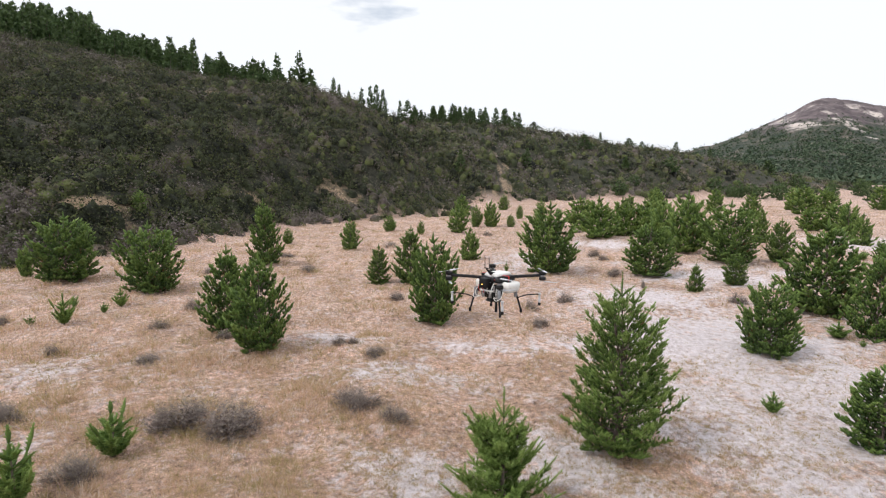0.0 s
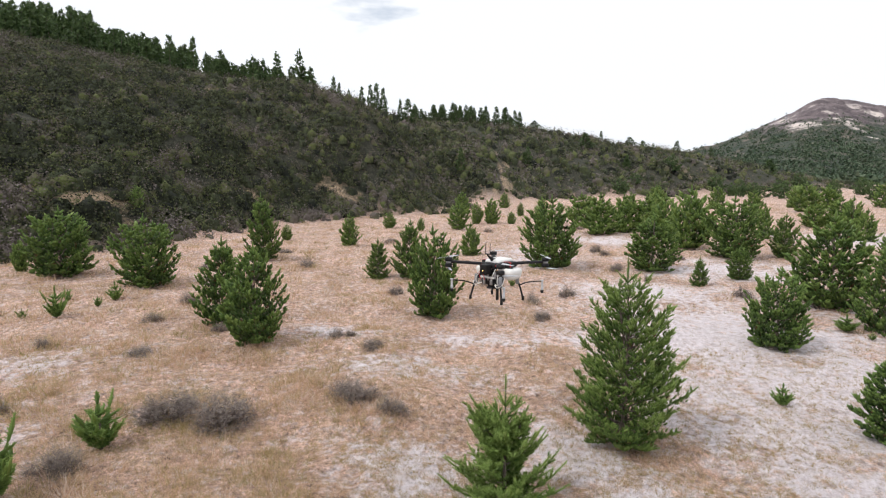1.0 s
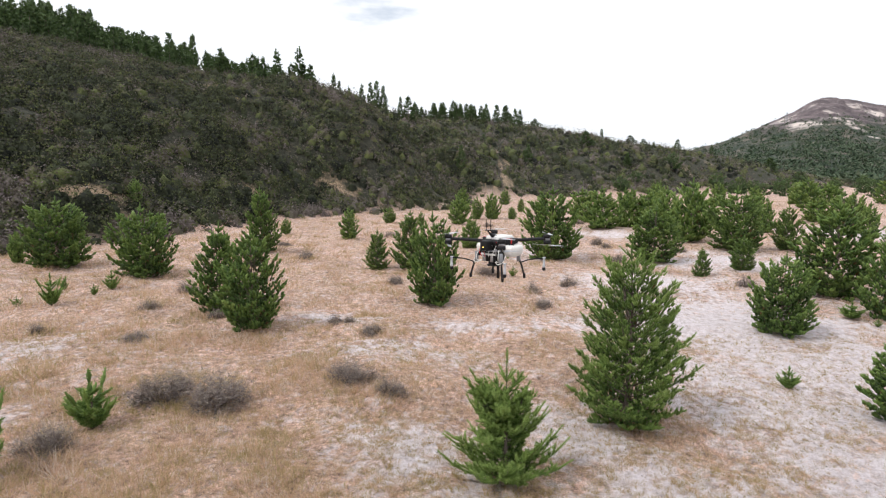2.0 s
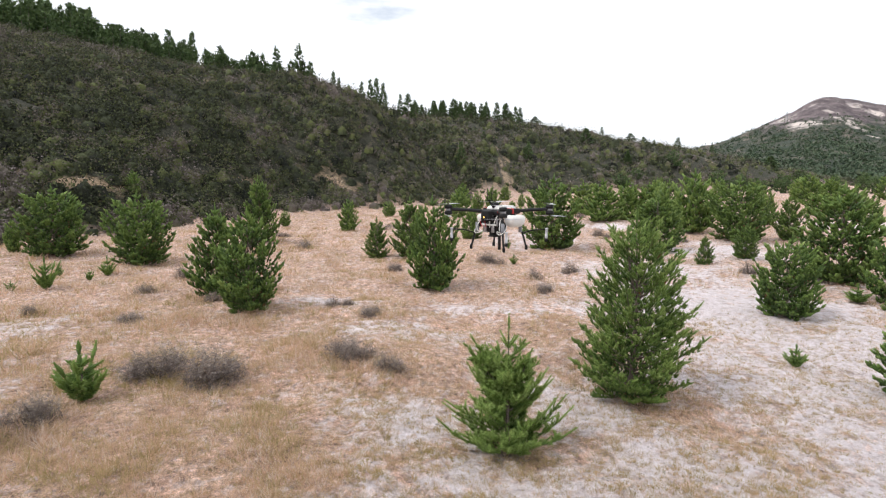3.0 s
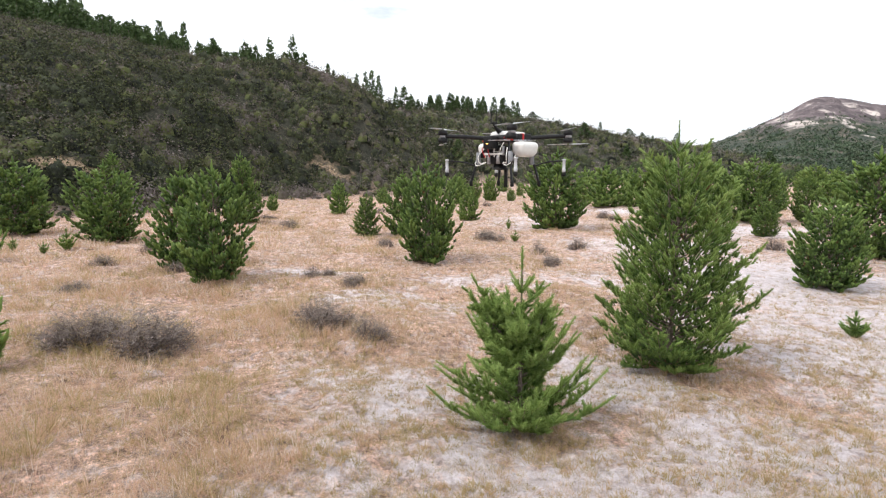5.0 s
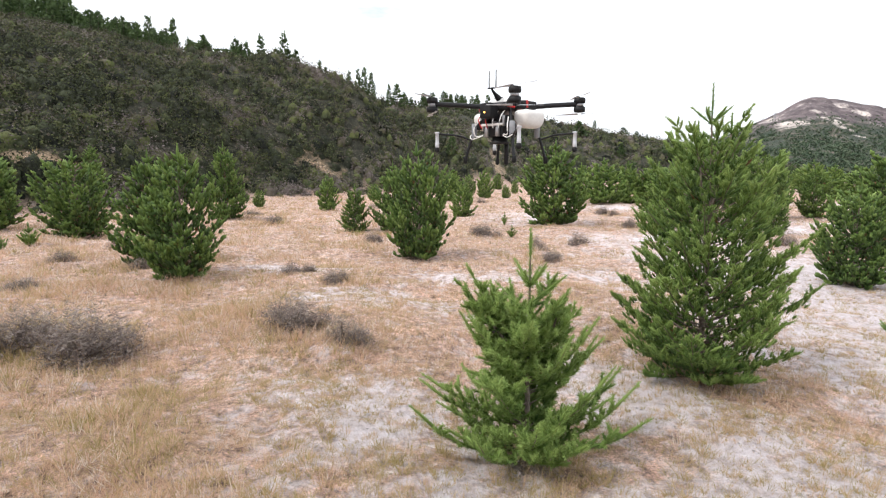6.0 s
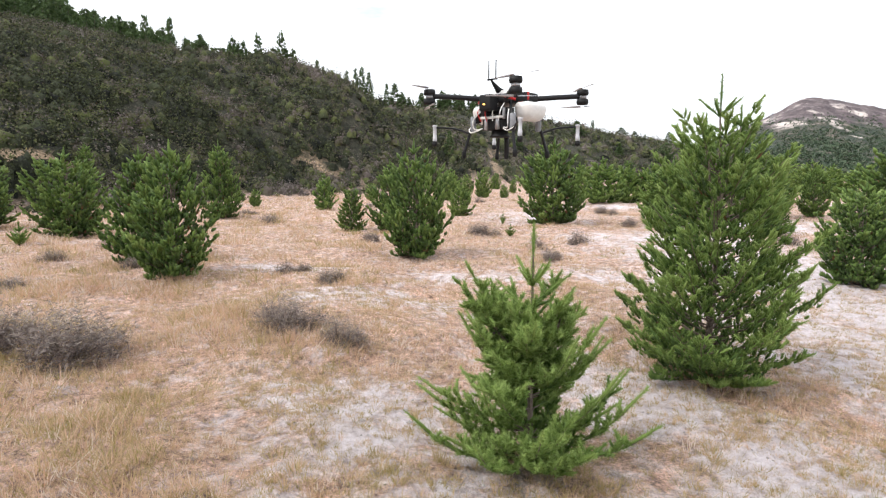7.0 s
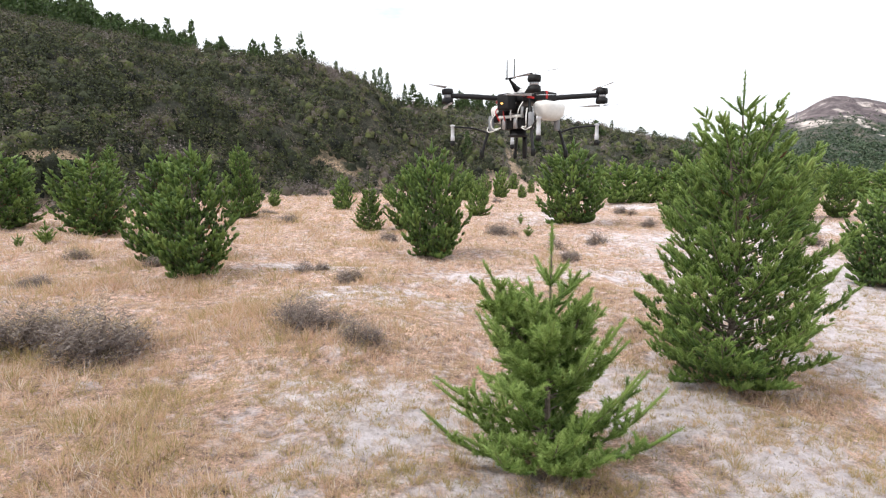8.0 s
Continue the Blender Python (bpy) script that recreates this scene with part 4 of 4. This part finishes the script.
rng = np.random.RandomState(21)
forms = ["vase", "egg", "cone", "dome", "egg"]
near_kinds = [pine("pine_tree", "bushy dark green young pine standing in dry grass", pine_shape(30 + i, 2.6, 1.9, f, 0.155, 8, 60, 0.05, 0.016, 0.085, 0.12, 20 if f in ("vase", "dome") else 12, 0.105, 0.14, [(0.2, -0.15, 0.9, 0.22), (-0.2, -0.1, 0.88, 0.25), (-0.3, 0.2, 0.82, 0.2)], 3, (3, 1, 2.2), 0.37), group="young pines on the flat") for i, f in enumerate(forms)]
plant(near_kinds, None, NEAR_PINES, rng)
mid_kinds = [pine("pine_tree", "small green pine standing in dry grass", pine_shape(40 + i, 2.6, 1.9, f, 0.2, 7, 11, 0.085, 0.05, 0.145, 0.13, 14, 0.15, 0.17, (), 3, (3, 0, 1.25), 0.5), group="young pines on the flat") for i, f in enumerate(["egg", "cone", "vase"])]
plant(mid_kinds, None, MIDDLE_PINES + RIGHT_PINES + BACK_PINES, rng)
# Darker needles than near pines: crown shade of far ones put into colour.
far_kinds = [pine("pine_tree", "distant green pine on the valley floor", pine_shape(50 + i, 3.2, 2.8, f, 0.34, 7, 9, 0.24, 0.2, 0.4, 0.1, 6, 0.3, 0.3), bare_wood=False, needles=DARK_NEEDLES, group="distant pines on the valley floor") for i, f in enumerate(["egg", "vase"])]
scatter = [(float(k * yy), float(yy), float(rng.uniform(2.2, 4.2)), float(rng.uniform(1.8, 3.4))) for k, yy in zip(rng.uniform(0.42, 1.1, 70), 110 * np.exp(rng.uniform(0, 1.0, 70)))]
scatter = [s for s in scatter if hill_depth(np.array([s[0]]), np.array([s[1]]))[0] < -2]
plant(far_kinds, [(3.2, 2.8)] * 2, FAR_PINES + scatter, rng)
seed_kinds = [pine("pine_seedling", "small green pine seedling with upright shoots", whorled_shape(60 + i, 0.9, 0.5, "cone", 0.15, 4, 0.05, 0.07, 130, 0.05, 0.016, (4, 1, 1.1), 0.46, [(0, 0, 0.9, 0.86, 0.46)], 0, (56, 70), 0.4, 0.5), group="pine seedlings", category="seedling") for i in range(2)]
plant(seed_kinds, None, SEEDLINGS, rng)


# ---- conifers on the ridges ----
def ridge_places(n, line, depth, low, high, seed):
    """Trees in a strip along a line in plan."""
    r = np.random.RandomState(seed)
    t = np.sort(r.uniform(0, len(line) - 1, n))
    lx, ly = (np.interp(t, np.arange(len(line)), [p[i] for p in line]) for i in (0, 1))
    out = 1 + r.uniform(-depth, depth, n) / np.hypot(lx, ly)
    return [(float(a), float(b), float(h), float(h * q)) for a, b, h, q in zip(lx * out, ly * out, r.uniform(low, high, n), r.uniform(0.46, 0.68, n))]


def stand_places(n, across, back, seed, low, high):
    """Trees of a plantation behind the brow, in a strip of the plan that reaches from one bearing to another."""
    r = np.random.RandomState(seed)
    k, u = r.uniform(*across, n), r.uniform(0, 1, n)
    y = back[0] + (np.interp(k, across, back[1:]) - back[0]) * u
    h = r.uniform(low, high, n)
    return [(float(a), float(b), float(c), float((2.0 + 0.25 * c) * q)) for a, b, c, q in zip(k * y, y, h, r.uniform(0.85, 1.2, n))]


RIDGE_TREES = [(32.7, 135.0, 3.7, 4.3), (40.3, 150.0, 3.1, 1.7), (51.7, 163.0, 2.9, 4.4), (56.1, 165.0, 2.6, 3.6), (60.2, 168.0, 2.0, 1.6), (70.2, 176.0, 4.0, 3.2), (23.5, 152.0, 3.0, 4.8), (19.3, 150.0, 3.0, 2.2), (94.9, 170.0, 4.5, 5.8), (78.6, 172.0, 3.5, 1.7), (-16.4, 119.0, 6.3, 2.6), (-14.7, 119.0, 6.9, 2.5), (-13.4, 119.0, 7.1, 2.8), (-12.1, 119.0, 6.0, 2.5), (-8.7, 119.0, 4.4, 1.8), (-7.1, 119.0, 5.0, 3.5), (-20.9, 119.0, 5.9, 2.1), (-19.0, 119.0, 5.0, 1.8), (-21.8, 118.0, 6.7, 2.6), (-28.0, 116.0, 11.2, 4.0), (-32.4, 116.0, 10.2, 3.7), (-49.0, 117.0, 10.6, 3.8), (-53.1, 116.0, 10.0, 3.6), (16.5, 114.2, 3.9, 2.4), (39.4, 125.5, 3.2, 2.2), (2.9, 96.7, 4.0, 2.2), (15.8, 114.4, 2.5, 1.9), (39.4, 125.4, 2.9, 2.2), (8.2, 120.5, 2.0, 1.7)]
ridge_shapes = [pine_shape(70 + i, 6.0, 3.1, "spire", 0.4, 7, 8, 0.36, 0.3, 1.0, 0.1, -12, 0.32, 0.26, (), 2) for i in range(4)]
ridge_kinds = [pine("conifer", "dark green conifer on the ridge line", shape, bare_wood=False, needles=DARK_NEEDLES, category="conifer", group="conifers along the ridge") for shape in ridge_shapes]
NEAR_STAND = stand_places(100, (-0.9, -0.58), (118, 160, 150), 1, 7.0, 11.0) + stand_places(60, (-0.58, -0.42), (116, 150, 138), 5, 5.5, 8.5) + stand_places(52, (-0.4, -0.215), (112, 135, 130), 2, 5.5, 9.0)
plant(ridge_kinds, [(6.0, 3.1)] * 4, RIDGE_TREES + NEAR_STAND + ridge_places(54, [(-8, 150), (1, 152), (10, 150), (20, 149)], 6, 3.0, 5.6, 3), np.random.RandomState(4))


def build_plantation(shapes):
    """The rows of the plantation too far back to tell apart, in one mesh."""
    r = np.random.RandomState(44)
    pieces, tones = [], []
    for x, y, h, w in stand_places(110, (-0.92, -0.58), (160, 210, 185), 7, 8.5, 12.5) + stand_places(45, (-0.58, -0.42), (145, 178, 152), 8, 6.0, 8.5) + stand_places(30, (-0.4, -0.215), (132, 152, 140), 9, 6.0, 9.5):
        crown = shapes[r.randint(len(shapes))]
        a, z = r.uniform(0, 2 * math.pi), float(relief(np.array([x]), np.array([y]))[0])
        for v, f, t in crown:
            c, q = math.cos(a) * w / 3.1, math.sin(a) * w / 3.1
            pieces.append((np.stack([x + v[:, 0] * c - v[:, 1] * q, y + v[:, 0] * q + v[:, 1] * c, z + v[:, 2] * h / 6.0], -1), f))
            tones.append(t)
    v, f = join(pieces)
    tagged(new("plantation", raw_mesh("plantation", v, f, DARK_NEEDLES, False, tone=np.concatenate(tones))), "dense dark green conifer plantation behind the hilltop", "conifers", kind="stuff")


build_plantation([[b for _, _, b in shape[1]] for shape in ridge_shapes])



# ---- grey shrubs on the flat ----
def build_shrub(seed):
    """A low tangled bush of many fine grey twigs, in a few uneven lobes."""
    r = np.random.RandomState(seed)
    lobes = [(0.0, 0.0, 1.0)] + [(r.uniform(-0.32, 0.32), r.uniform(-0.32, 0.32), r.uniform(0.45, 0.85)) for _ in range(4)]
    starts, ends, tones = [], [], []
    for cx, cy, size in lobes:
        n = int(260 * size)
        az, up = r.uniform(0, 2 * math.pi, n), np.arccos(r.uniform(0.0, 1, n))
        d = np.stack([np.sin(up) * np.cos(az), np.sin(up) * np.sin(az), np.cos(up)], -1)
        at = np.array([cx, cy, 0.0])
        out = d * np.array([0.3, 0.3, 0.85]) * size
        a = at + out * r.uniform(0.2, 0.75, (n, 1))
        starts.append(a)
        ends.append(at + out * r.uniform(0.8, 1.12, (n, 1)) + r.normal(0, 0.07, (n, 3)))
        # Upward twigs lighter: light from above is put into their tone.
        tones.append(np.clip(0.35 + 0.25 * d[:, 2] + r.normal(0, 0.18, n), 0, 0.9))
    starts, ends, tones = np.concatenate(starts), np.concatenate(ends), np.concatenate(tones)
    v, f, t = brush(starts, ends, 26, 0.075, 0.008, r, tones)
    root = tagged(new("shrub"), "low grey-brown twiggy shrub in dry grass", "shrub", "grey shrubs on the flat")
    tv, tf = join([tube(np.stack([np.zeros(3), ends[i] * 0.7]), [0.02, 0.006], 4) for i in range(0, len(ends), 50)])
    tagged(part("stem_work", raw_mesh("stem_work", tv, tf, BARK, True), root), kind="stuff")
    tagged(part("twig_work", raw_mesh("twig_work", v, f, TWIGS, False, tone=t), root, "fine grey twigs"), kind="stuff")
    return root


SHRUBS = [(-1.8, 11.2, 0.66, 1.2), (-1.0, 10.6, 0.46, 0.8), (-5.0, 10.4, 0.75, 1.4), (-4.0, 10.3, 0.85, 1.6), (-5.7, 8.4, 0.58, 1.0), (-1.95, 6.25, 0.28, 0.7), (-8.8, 19.8, 0.49, 0.99), (-8.7, 17.3, 0.43, 0.78), (-6.5, 27.4, 0.55, 1.23), (-11.3, 27.4, 0.49, 0.95), (-1.8, 21.7, 0.43, 0.87), (1.8, 23.3, 0.55, 1.44), (3.1, 20.2, 0.57, 0.73), (4.6, 21.4, 0.58, 0.90), (3.1, 18.0, 0.40, 0.81), (8.6, 32.5, 0.6, 1.16), (8.6, 30.7, 0.49, 0.85), (8.2, 27.1, 0.55, 1.08), (11.1, 21.4, 0.62, 0.94), (-2.5, 15.6, 0.28, 0.39), (-1.8, 14.7, 0.36, 0.80), (-14.1, 18.0, 0.47, 0.72), (-8.5, 10.6, 0.55, 0.93)]
MORE_SHRUBS = [(-10.3, 14.7, 0.36, 0.67), (-3.4, 36.9, 0.5, 1.46), (3.3, 43.5, 0.51, 1.11), (8.5, 24.1, 0.5, 0.29), (-2.9, 15.7, 0.33, 0.63), (-7.5, 14.2, 0.3, 1.1), (-9.0, 32.4, 0.36, 1.6), (-6.3, 16.2, 0.36, 0.82), (10.6, 45.5, 0.5, 1.08), (23.4, 42.4, 0.42, 1.67), (12.2, 29.7, 0.29, 0.88)]
plant([build_shrub(80 + i) for i in range(3)], [(1.0, 1.0)] * 3, SHRUBS + MORE_SHRUBS, np.random.RandomState(6))


build_grass()


# ---- the spraying drone ----
def lathe(profile, seg=20, at=(0, 0, 0)):
    """A turned body about the z axis from (radius, height) rows."""
    bm = bmesh.new()
    rings = []
    for r, z in profile:
        rings.append([bm.verts.new((at[0] + r * math.cos(i * 2 * math.pi / seg), at[1] + r * math.sin(i * 2 * math.pi / seg), at[2] + z)) for i in range(seg)])
    for a, b in zip(rings[:-1], rings[1:]):
        for i in range(seg):
            bm.faces.new((a[i], a[(i + 1) % seg], b[(i + 1) % seg], b[i]))
    bm.faces.new(rings[-1])
    bm.faces.new(list(reversed(rings[0])))
    return bm


def soft_box(sx, sy, sz, at=(0, 0, 0), round_off=0.02, seg=3, taper=1.0):
    bm = bmesh.new()
    bmesh.ops.create_cube(bm, size=1)
    for v in bm.verts:
        k = taper if v.co.z < 0 else 1
        v.co = Vector((v.co.x * sx * k, v.co.y * sy * k, v.co.z * sz))
    bmesh.ops.bevel(bm, geom=bm.edges[:], offset=round_off, segments=seg, profile=0.5, affect="EDGES")
    bmesh.ops.translate(bm, verts=bm.verts, vec=at)
    return bm


def pipe(points, r, sides=8):
    """A bent pipe, rounded between its points."""
    pts = np.asarray(points, float)
    t = np.linspace(0, len(pts) - 1, 5 * (len(pts) - 1) + 1)
    smooth = np.stack([np.interp(t, np.arange(len(pts)), pts[:, i]) for i in range(3)], -1)
    for _ in range(3):
        smooth[1:-1] = (smooth[:-2] + 2 * smooth[1:-1] + smooth[2:]) / 4
    return tube(smooth, np.full(len(smooth), r), sides)


def build_drone():
    d = tagged(new("spray_drone"), "black four-armed spraying drone with white side tanks hovering over the flat", "drone")
    hub = part("body", bm_mesh("body", soft_box(0.34, 0.46, 0.10, (0, 0, 0.0), 0.035), CARBON), d, "black carbon body")
    part("top_cover", bm_mesh("top_cover", soft_box(0.28, 0.38, 0.06, (0, 0.06, 0.075), 0.025, 3, 1.15), WHITE), d, "white top cover")
    fin_v, fin_f = tube([(0, -0.04, 0.05), (0, -0.13, 0.1), (0, -0.2, 0.15), (0, -0.24, 0.18), (0, -0.26, 0.205)], [0.06, 0.036, 0.02, 0.013, 0.01], 10)
    part("antenna_mast", raw_mesh("antenna_mast", fin_v, fin_f, RUBBER, True), d)
    bar = part("antenna_bar", bm_mesh("antenna_bar", soft_box(0.13, 0.03, 0.014, (0, -0.24, 0.205), 0.005), RUBBER), d)
    for x in (-0.05, 0.05):
        v, f = tube([(x, -0.24, 0.205), (x, -0.24, 0.4)], [0.007, 0.005], 8)
        part("antenna", raw_mesh("antenna", v, f, RUBBER, True), bar)
    head = part("front_box", bm_mesh("front_box", soft_box(0.16, 0.14, 0.17, (0, -0.30, -0.05), 0.02), RUBBER), d)
    part("lamp", bm_mesh("lamp", lathe([(0.004, -0.008), (0.014, 0), (0.004, 0.008)], 12, (0, -0.375, -0.07)), lamp_mat), head, "small amber lamp")
    pump = part("pump_unit", bm_mesh("pump_unit", soft_box(0.3, 0.26, 0.16, (0, -0.1, -0.25), 0.02), RUBBER), d, "black pump block under the body")
    part("pump_pot", bm_mesh("pump_pot", lathe([(0.03, -0.41), (0.11, -0.405), (0.115, -0.39), (0.09, -0.38), (0.09, -0.33)], 24, (0, -0.1, 0)), RUBBER), pump)
    for x in (-0.08, 0.08):
        part("pump_head", bm_mesh("pump_head", lathe([(0.014, -0.33), (0.026, -0.325), (0.026, -0.24), (0.02, -0.22), (0.02, -0.18)], 16, (x, -0.24, 0)), ALU), pump, "grey metal pump head")
    part("plate", bm_mesh("plate", soft_box(0.3, 0.05, 0.025, (0, -0.25, -0.2), 0.006), WHITE), pump)
    for x, y, z, w in ((-0.12, -0.2, -0.14, 0.09), (0.13, -0.12, -0.13, 0.1), (0.0, -0.16, -0.12, 0.12), (-0.16, 0.1, -0.1, 0.1), (0.1, 0.22, -0.08, 0.14)):
        part("electronics_box", bm_mesh("electronics_box", soft_box(w, w * 0.9, 0.07, (x, y, z), 0.008, 2), RUBBER), d)
    for x in (-0.13, -0.04, 0.05, 0.14):
        v, f = pipe([(x, -0.2, -0.05), (x * 1.25, -0.31, -0.13), (x * 0.9, -0.28, -0.24)], 0.006, 6)
        part("wire", raw_mesh("wire", v, f, REDW if x < 0 else WHITE, True), d)
    part("sensor_stalk", bm_mesh("sensor_stalk", lathe([(0.02, -0.64), (0.026, -0.63), (0.026, -0.46), (0.03, -0.4)], 14, (0, 0.02, 0)), CARBON), d)
    for s in (-1, 1):
        battery = part("battery", bm_mesh("battery", soft_box(0.13, 0.24, 0.09, (s * 0.24, 0.06, 0.02), 0.012), RUBBER), d, "black battery pack")
        part("battery_strap", bm_mesh("battery_strap", soft_box(0.137, 0.035, 0.097, (s * 0.24, 0.0, 0.02), 0.006, 2), REDW), battery, "red strap")
        v, f = pipe([(s * 0.26, -0.1, -0.2), (s * 0.34, -0.24, -0.3), (s * 0.26, -0.3, -0.36), (s * 0.16, -0.24, -0.32)], 0.006)
        part("drain_hose", raw_mesh("drain_hose", v, f, WHITE, True), d, "thin white hose")
        part("regulator", bm_mesh("regulator", soft_box(0.06, 0.05, 0.09, (s * 0.235, -0.2, -0.2), 0.01, 2), RUBBER), d)
        part("bracket", bm_mesh("bracket", soft_box(0.03, 0.03, 0.12, (s * 0.15, -0.22, -0.16), 0.006, 2), ALU), d, "grey metal bracket")
        tank = part("tank", bm_mesh("tank", soft_box(0.25, 0.4, 0.2, (s * 0.3, 0.05, -0.14), 0.08, 5, 0.8), WHITE), d, "white translucent spray tank")
        part("tank_cap", bm_mesh("tank_cap", lathe([(0.05, -0.055), (0.05, -0.03), (0.035, -0.02)], 18, (s * 0.3, 0.0, 0)), RUBBER), tank)
        v, f = pipe([(s * 0.2, -0.2, -0.12), (s * 0.25, -0.28, -0.22), (s * 0.24, -0.26, -0.33), (s * 0.12, -0.2, -0.3)], 0.007)
        part("hose", raw_mesh("hose", v, f, WHITE, True), tank, "white hose")
        v, f = pipe([(s * 0.1, -0.2, 0.03), (s * 0.2, -0.22, 0.0), (s * 0.26, -0.16, -0.02)], 0.012)
        part("cable", raw_mesh("cable", v, f, REDW, True), d, "red cable")
    for sx in (-1, 1):
        for sy in (-1, 1):
            v, f = pipe([(sx * 0.12, sy * 0.14, 0.01), (sx * 0.36, sy * 0.37, 0.035), (sx * 0.6, sy * 0.6, 0.05)], 0.028, 12)
            arm = part("arm", raw_mesh("arm", v, f, CARBON, True), d)
            for z, flip in ((0.055, 1), (-0.045, -1)):
                motor = part("motor", bm_mesh("motor", lathe([(0.03, z), (0.062, z + 0.006), (0.066, z + 0.03), (0.062, z + 0.062), (0.03, z + 0.07)], 22, (sx * 0.6, sy * 0.6, 0)), RUBBER), d, "black motor")
                zb = z + (0.085 if flip > 0 else -0.015)
                a0 = 0.5 + sx * 0.7 + sy * 1.3 + (0.9 if flip < 0 else 0)
                for k in range(2):
                    a = a0 + k * math.pi
                    c, s_ = math.cos(a), math.sin(a)
                    rows = []
                    for q in np.linspace(0, 1, 8):
                        rr = 0.02 + 0.27 * q
                        half = 0.028 * (1 - 0.6 * q) * (0.5 + min(1, q * 4) * 0.5)
                        rows.append((rr, half, 0.008 * (1 - q)))
                    vs, fs = [], []
                    for rr, half, tw in rows:
                        for e, dz in ((-half, -tw), (half, tw), (half, tw - 0.003), (-half, -tw - 0.003)):
                            vs.append((sx * 0.6 + c * rr - s_ * e, sy * 0.6 + s_ * rr + c * e, zb + dz))
                    for i in range(len(rows) - 1):
                        for j in range(4):
                            fs.append((4 * i + j, 4 * i + (j + 1) % 4, 4 * i + 4 + (j + 1) % 4, 4 * i + 4 + j))
                    part("rotor_blade", raw_mesh("rotor_blade", vs, fs, PALE), motor, "thin grey rotor blade")
            part("motor_mount", bm_mesh("motor_mount", lathe([(0.045, 0.02), (0.045, 0.06)], 18, (sx * 0.6, sy * 0.6, 0)), ALU), arm, "grey metal mount")
            v, f = pipe([(sx * 0.15, sy * 0.12, 0.0), (sx * 0.25, sy * 0.2, -0.18), (sx * 0.31, sy * 0.26, -0.37), (sx * 0.36, sy * 0.29, -0.59)], 0.017, 8)
            leg = part("leg", raw_mesh("leg", v, f, CARBON, True), d, "black landing leg")
            part("foot", bm_mesh("foot", lathe([(0.012, -0.63), (0.024, -0.62), (0.024, -0.56), (0.018, -0.55)], 12, (sx * 0.36, sy * 0.29, 0)), RUBBER), leg)
            part("leg_sleeve", bm_mesh("leg_sleeve", lathe([(0.024, -0.34), (0.033, -0.33), (0.033, -0.18), (0.024, -0.17)], 14, (sx * 0.278, sy * 0.228, 0)), GREYP), leg, "grey sleeve")
            v, f = pipe([(sx * 0.3, sy * 0.25, -0.36), (sx * 0.42, sy * 0.36, -0.30), (sx * 0.6, sy * 0.52, -0.285)], 0.011, 8)
            boom = part("spray_boom", raw_mesh("spray_boom", v, f, CARBON, True), d, "thin black spray boom")
            part("nozzle", bm_mesh("nozzle", lathe([(0.018, -0.44), (0.023, -0.435), (0.023, -0.39), (0.02, -0.385), (0.02, -0.285), (0.027, -0.28), (0.027, -0.265), (0.012, -0.262)], 16, (sx * 0.6, sy * 0.52, 0)), PALE), boom, "pale grey spray nozzle")
            part("nozzle_tip", bm_mesh("nozzle_tip", lathe([(0.01, -0.5), (0.028, -0.485), (0.03, -0.455), (0.018, -0.44)], 14, (sx * 0.6, sy * 0.52, 0)), RUBBER), boom, "dark nozzle tip")
    return d


drone = build_drone()
drone.matrix_basis = pose(0.96, 10.35, 2.9, 0, 0, -46)


# ---- pylon on the mountain ----
def build_pylon():
    root = tagged(new("pylon"), "far grey steel power pylon on the mountainside", "pylon")
    H = 40.0
    for sx in (-1, 1):
        for sy in (-1, 1):
            v, f = tube([(sx * 4, sy * 4, 0), (sx * 1.1, sy * 1.1, H * 0.6), (sx * 0.7, sy * 0.7, H)], [0.35, 0.3, 0.22], 4)
            part("post", raw_mesh("post", v, f, STEEL), root)
    for z, w in ((0.62, 7), (0.76, 9), (0.9, 6)):
        v, f = tube([(-w, 0, H * z), (0, 0, H * z + 1), (w, 0, H * z)], [0.2, 0.4, 0.2], 4)
        part("crossarm", raw_mesh("crossarm", v, f, STEEL), root)
    for i in range(6):
        a, b = i / 6 * H * 0.9, (i + 1) / 6 * H * 0.9
        wa, wb = np.interp(a, [0, H * 0.6, H], [4, 1.1, 0.7]), np.interp(b, [0, H * 0.6, H], [4, 1.1, 0.7])
        for s in (-1, 1):
            v, f = tube([(s * wa, -wa, a), (-s * wb, -wb, b)], [0.18, 0.18], 4)
            part("brace", raw_mesh("brace", v, f, STEEL), root)
    return root


pylon = build_pylon()
pylon.matrix_basis = pose(775, 1330, 112, 0, 0, 20)
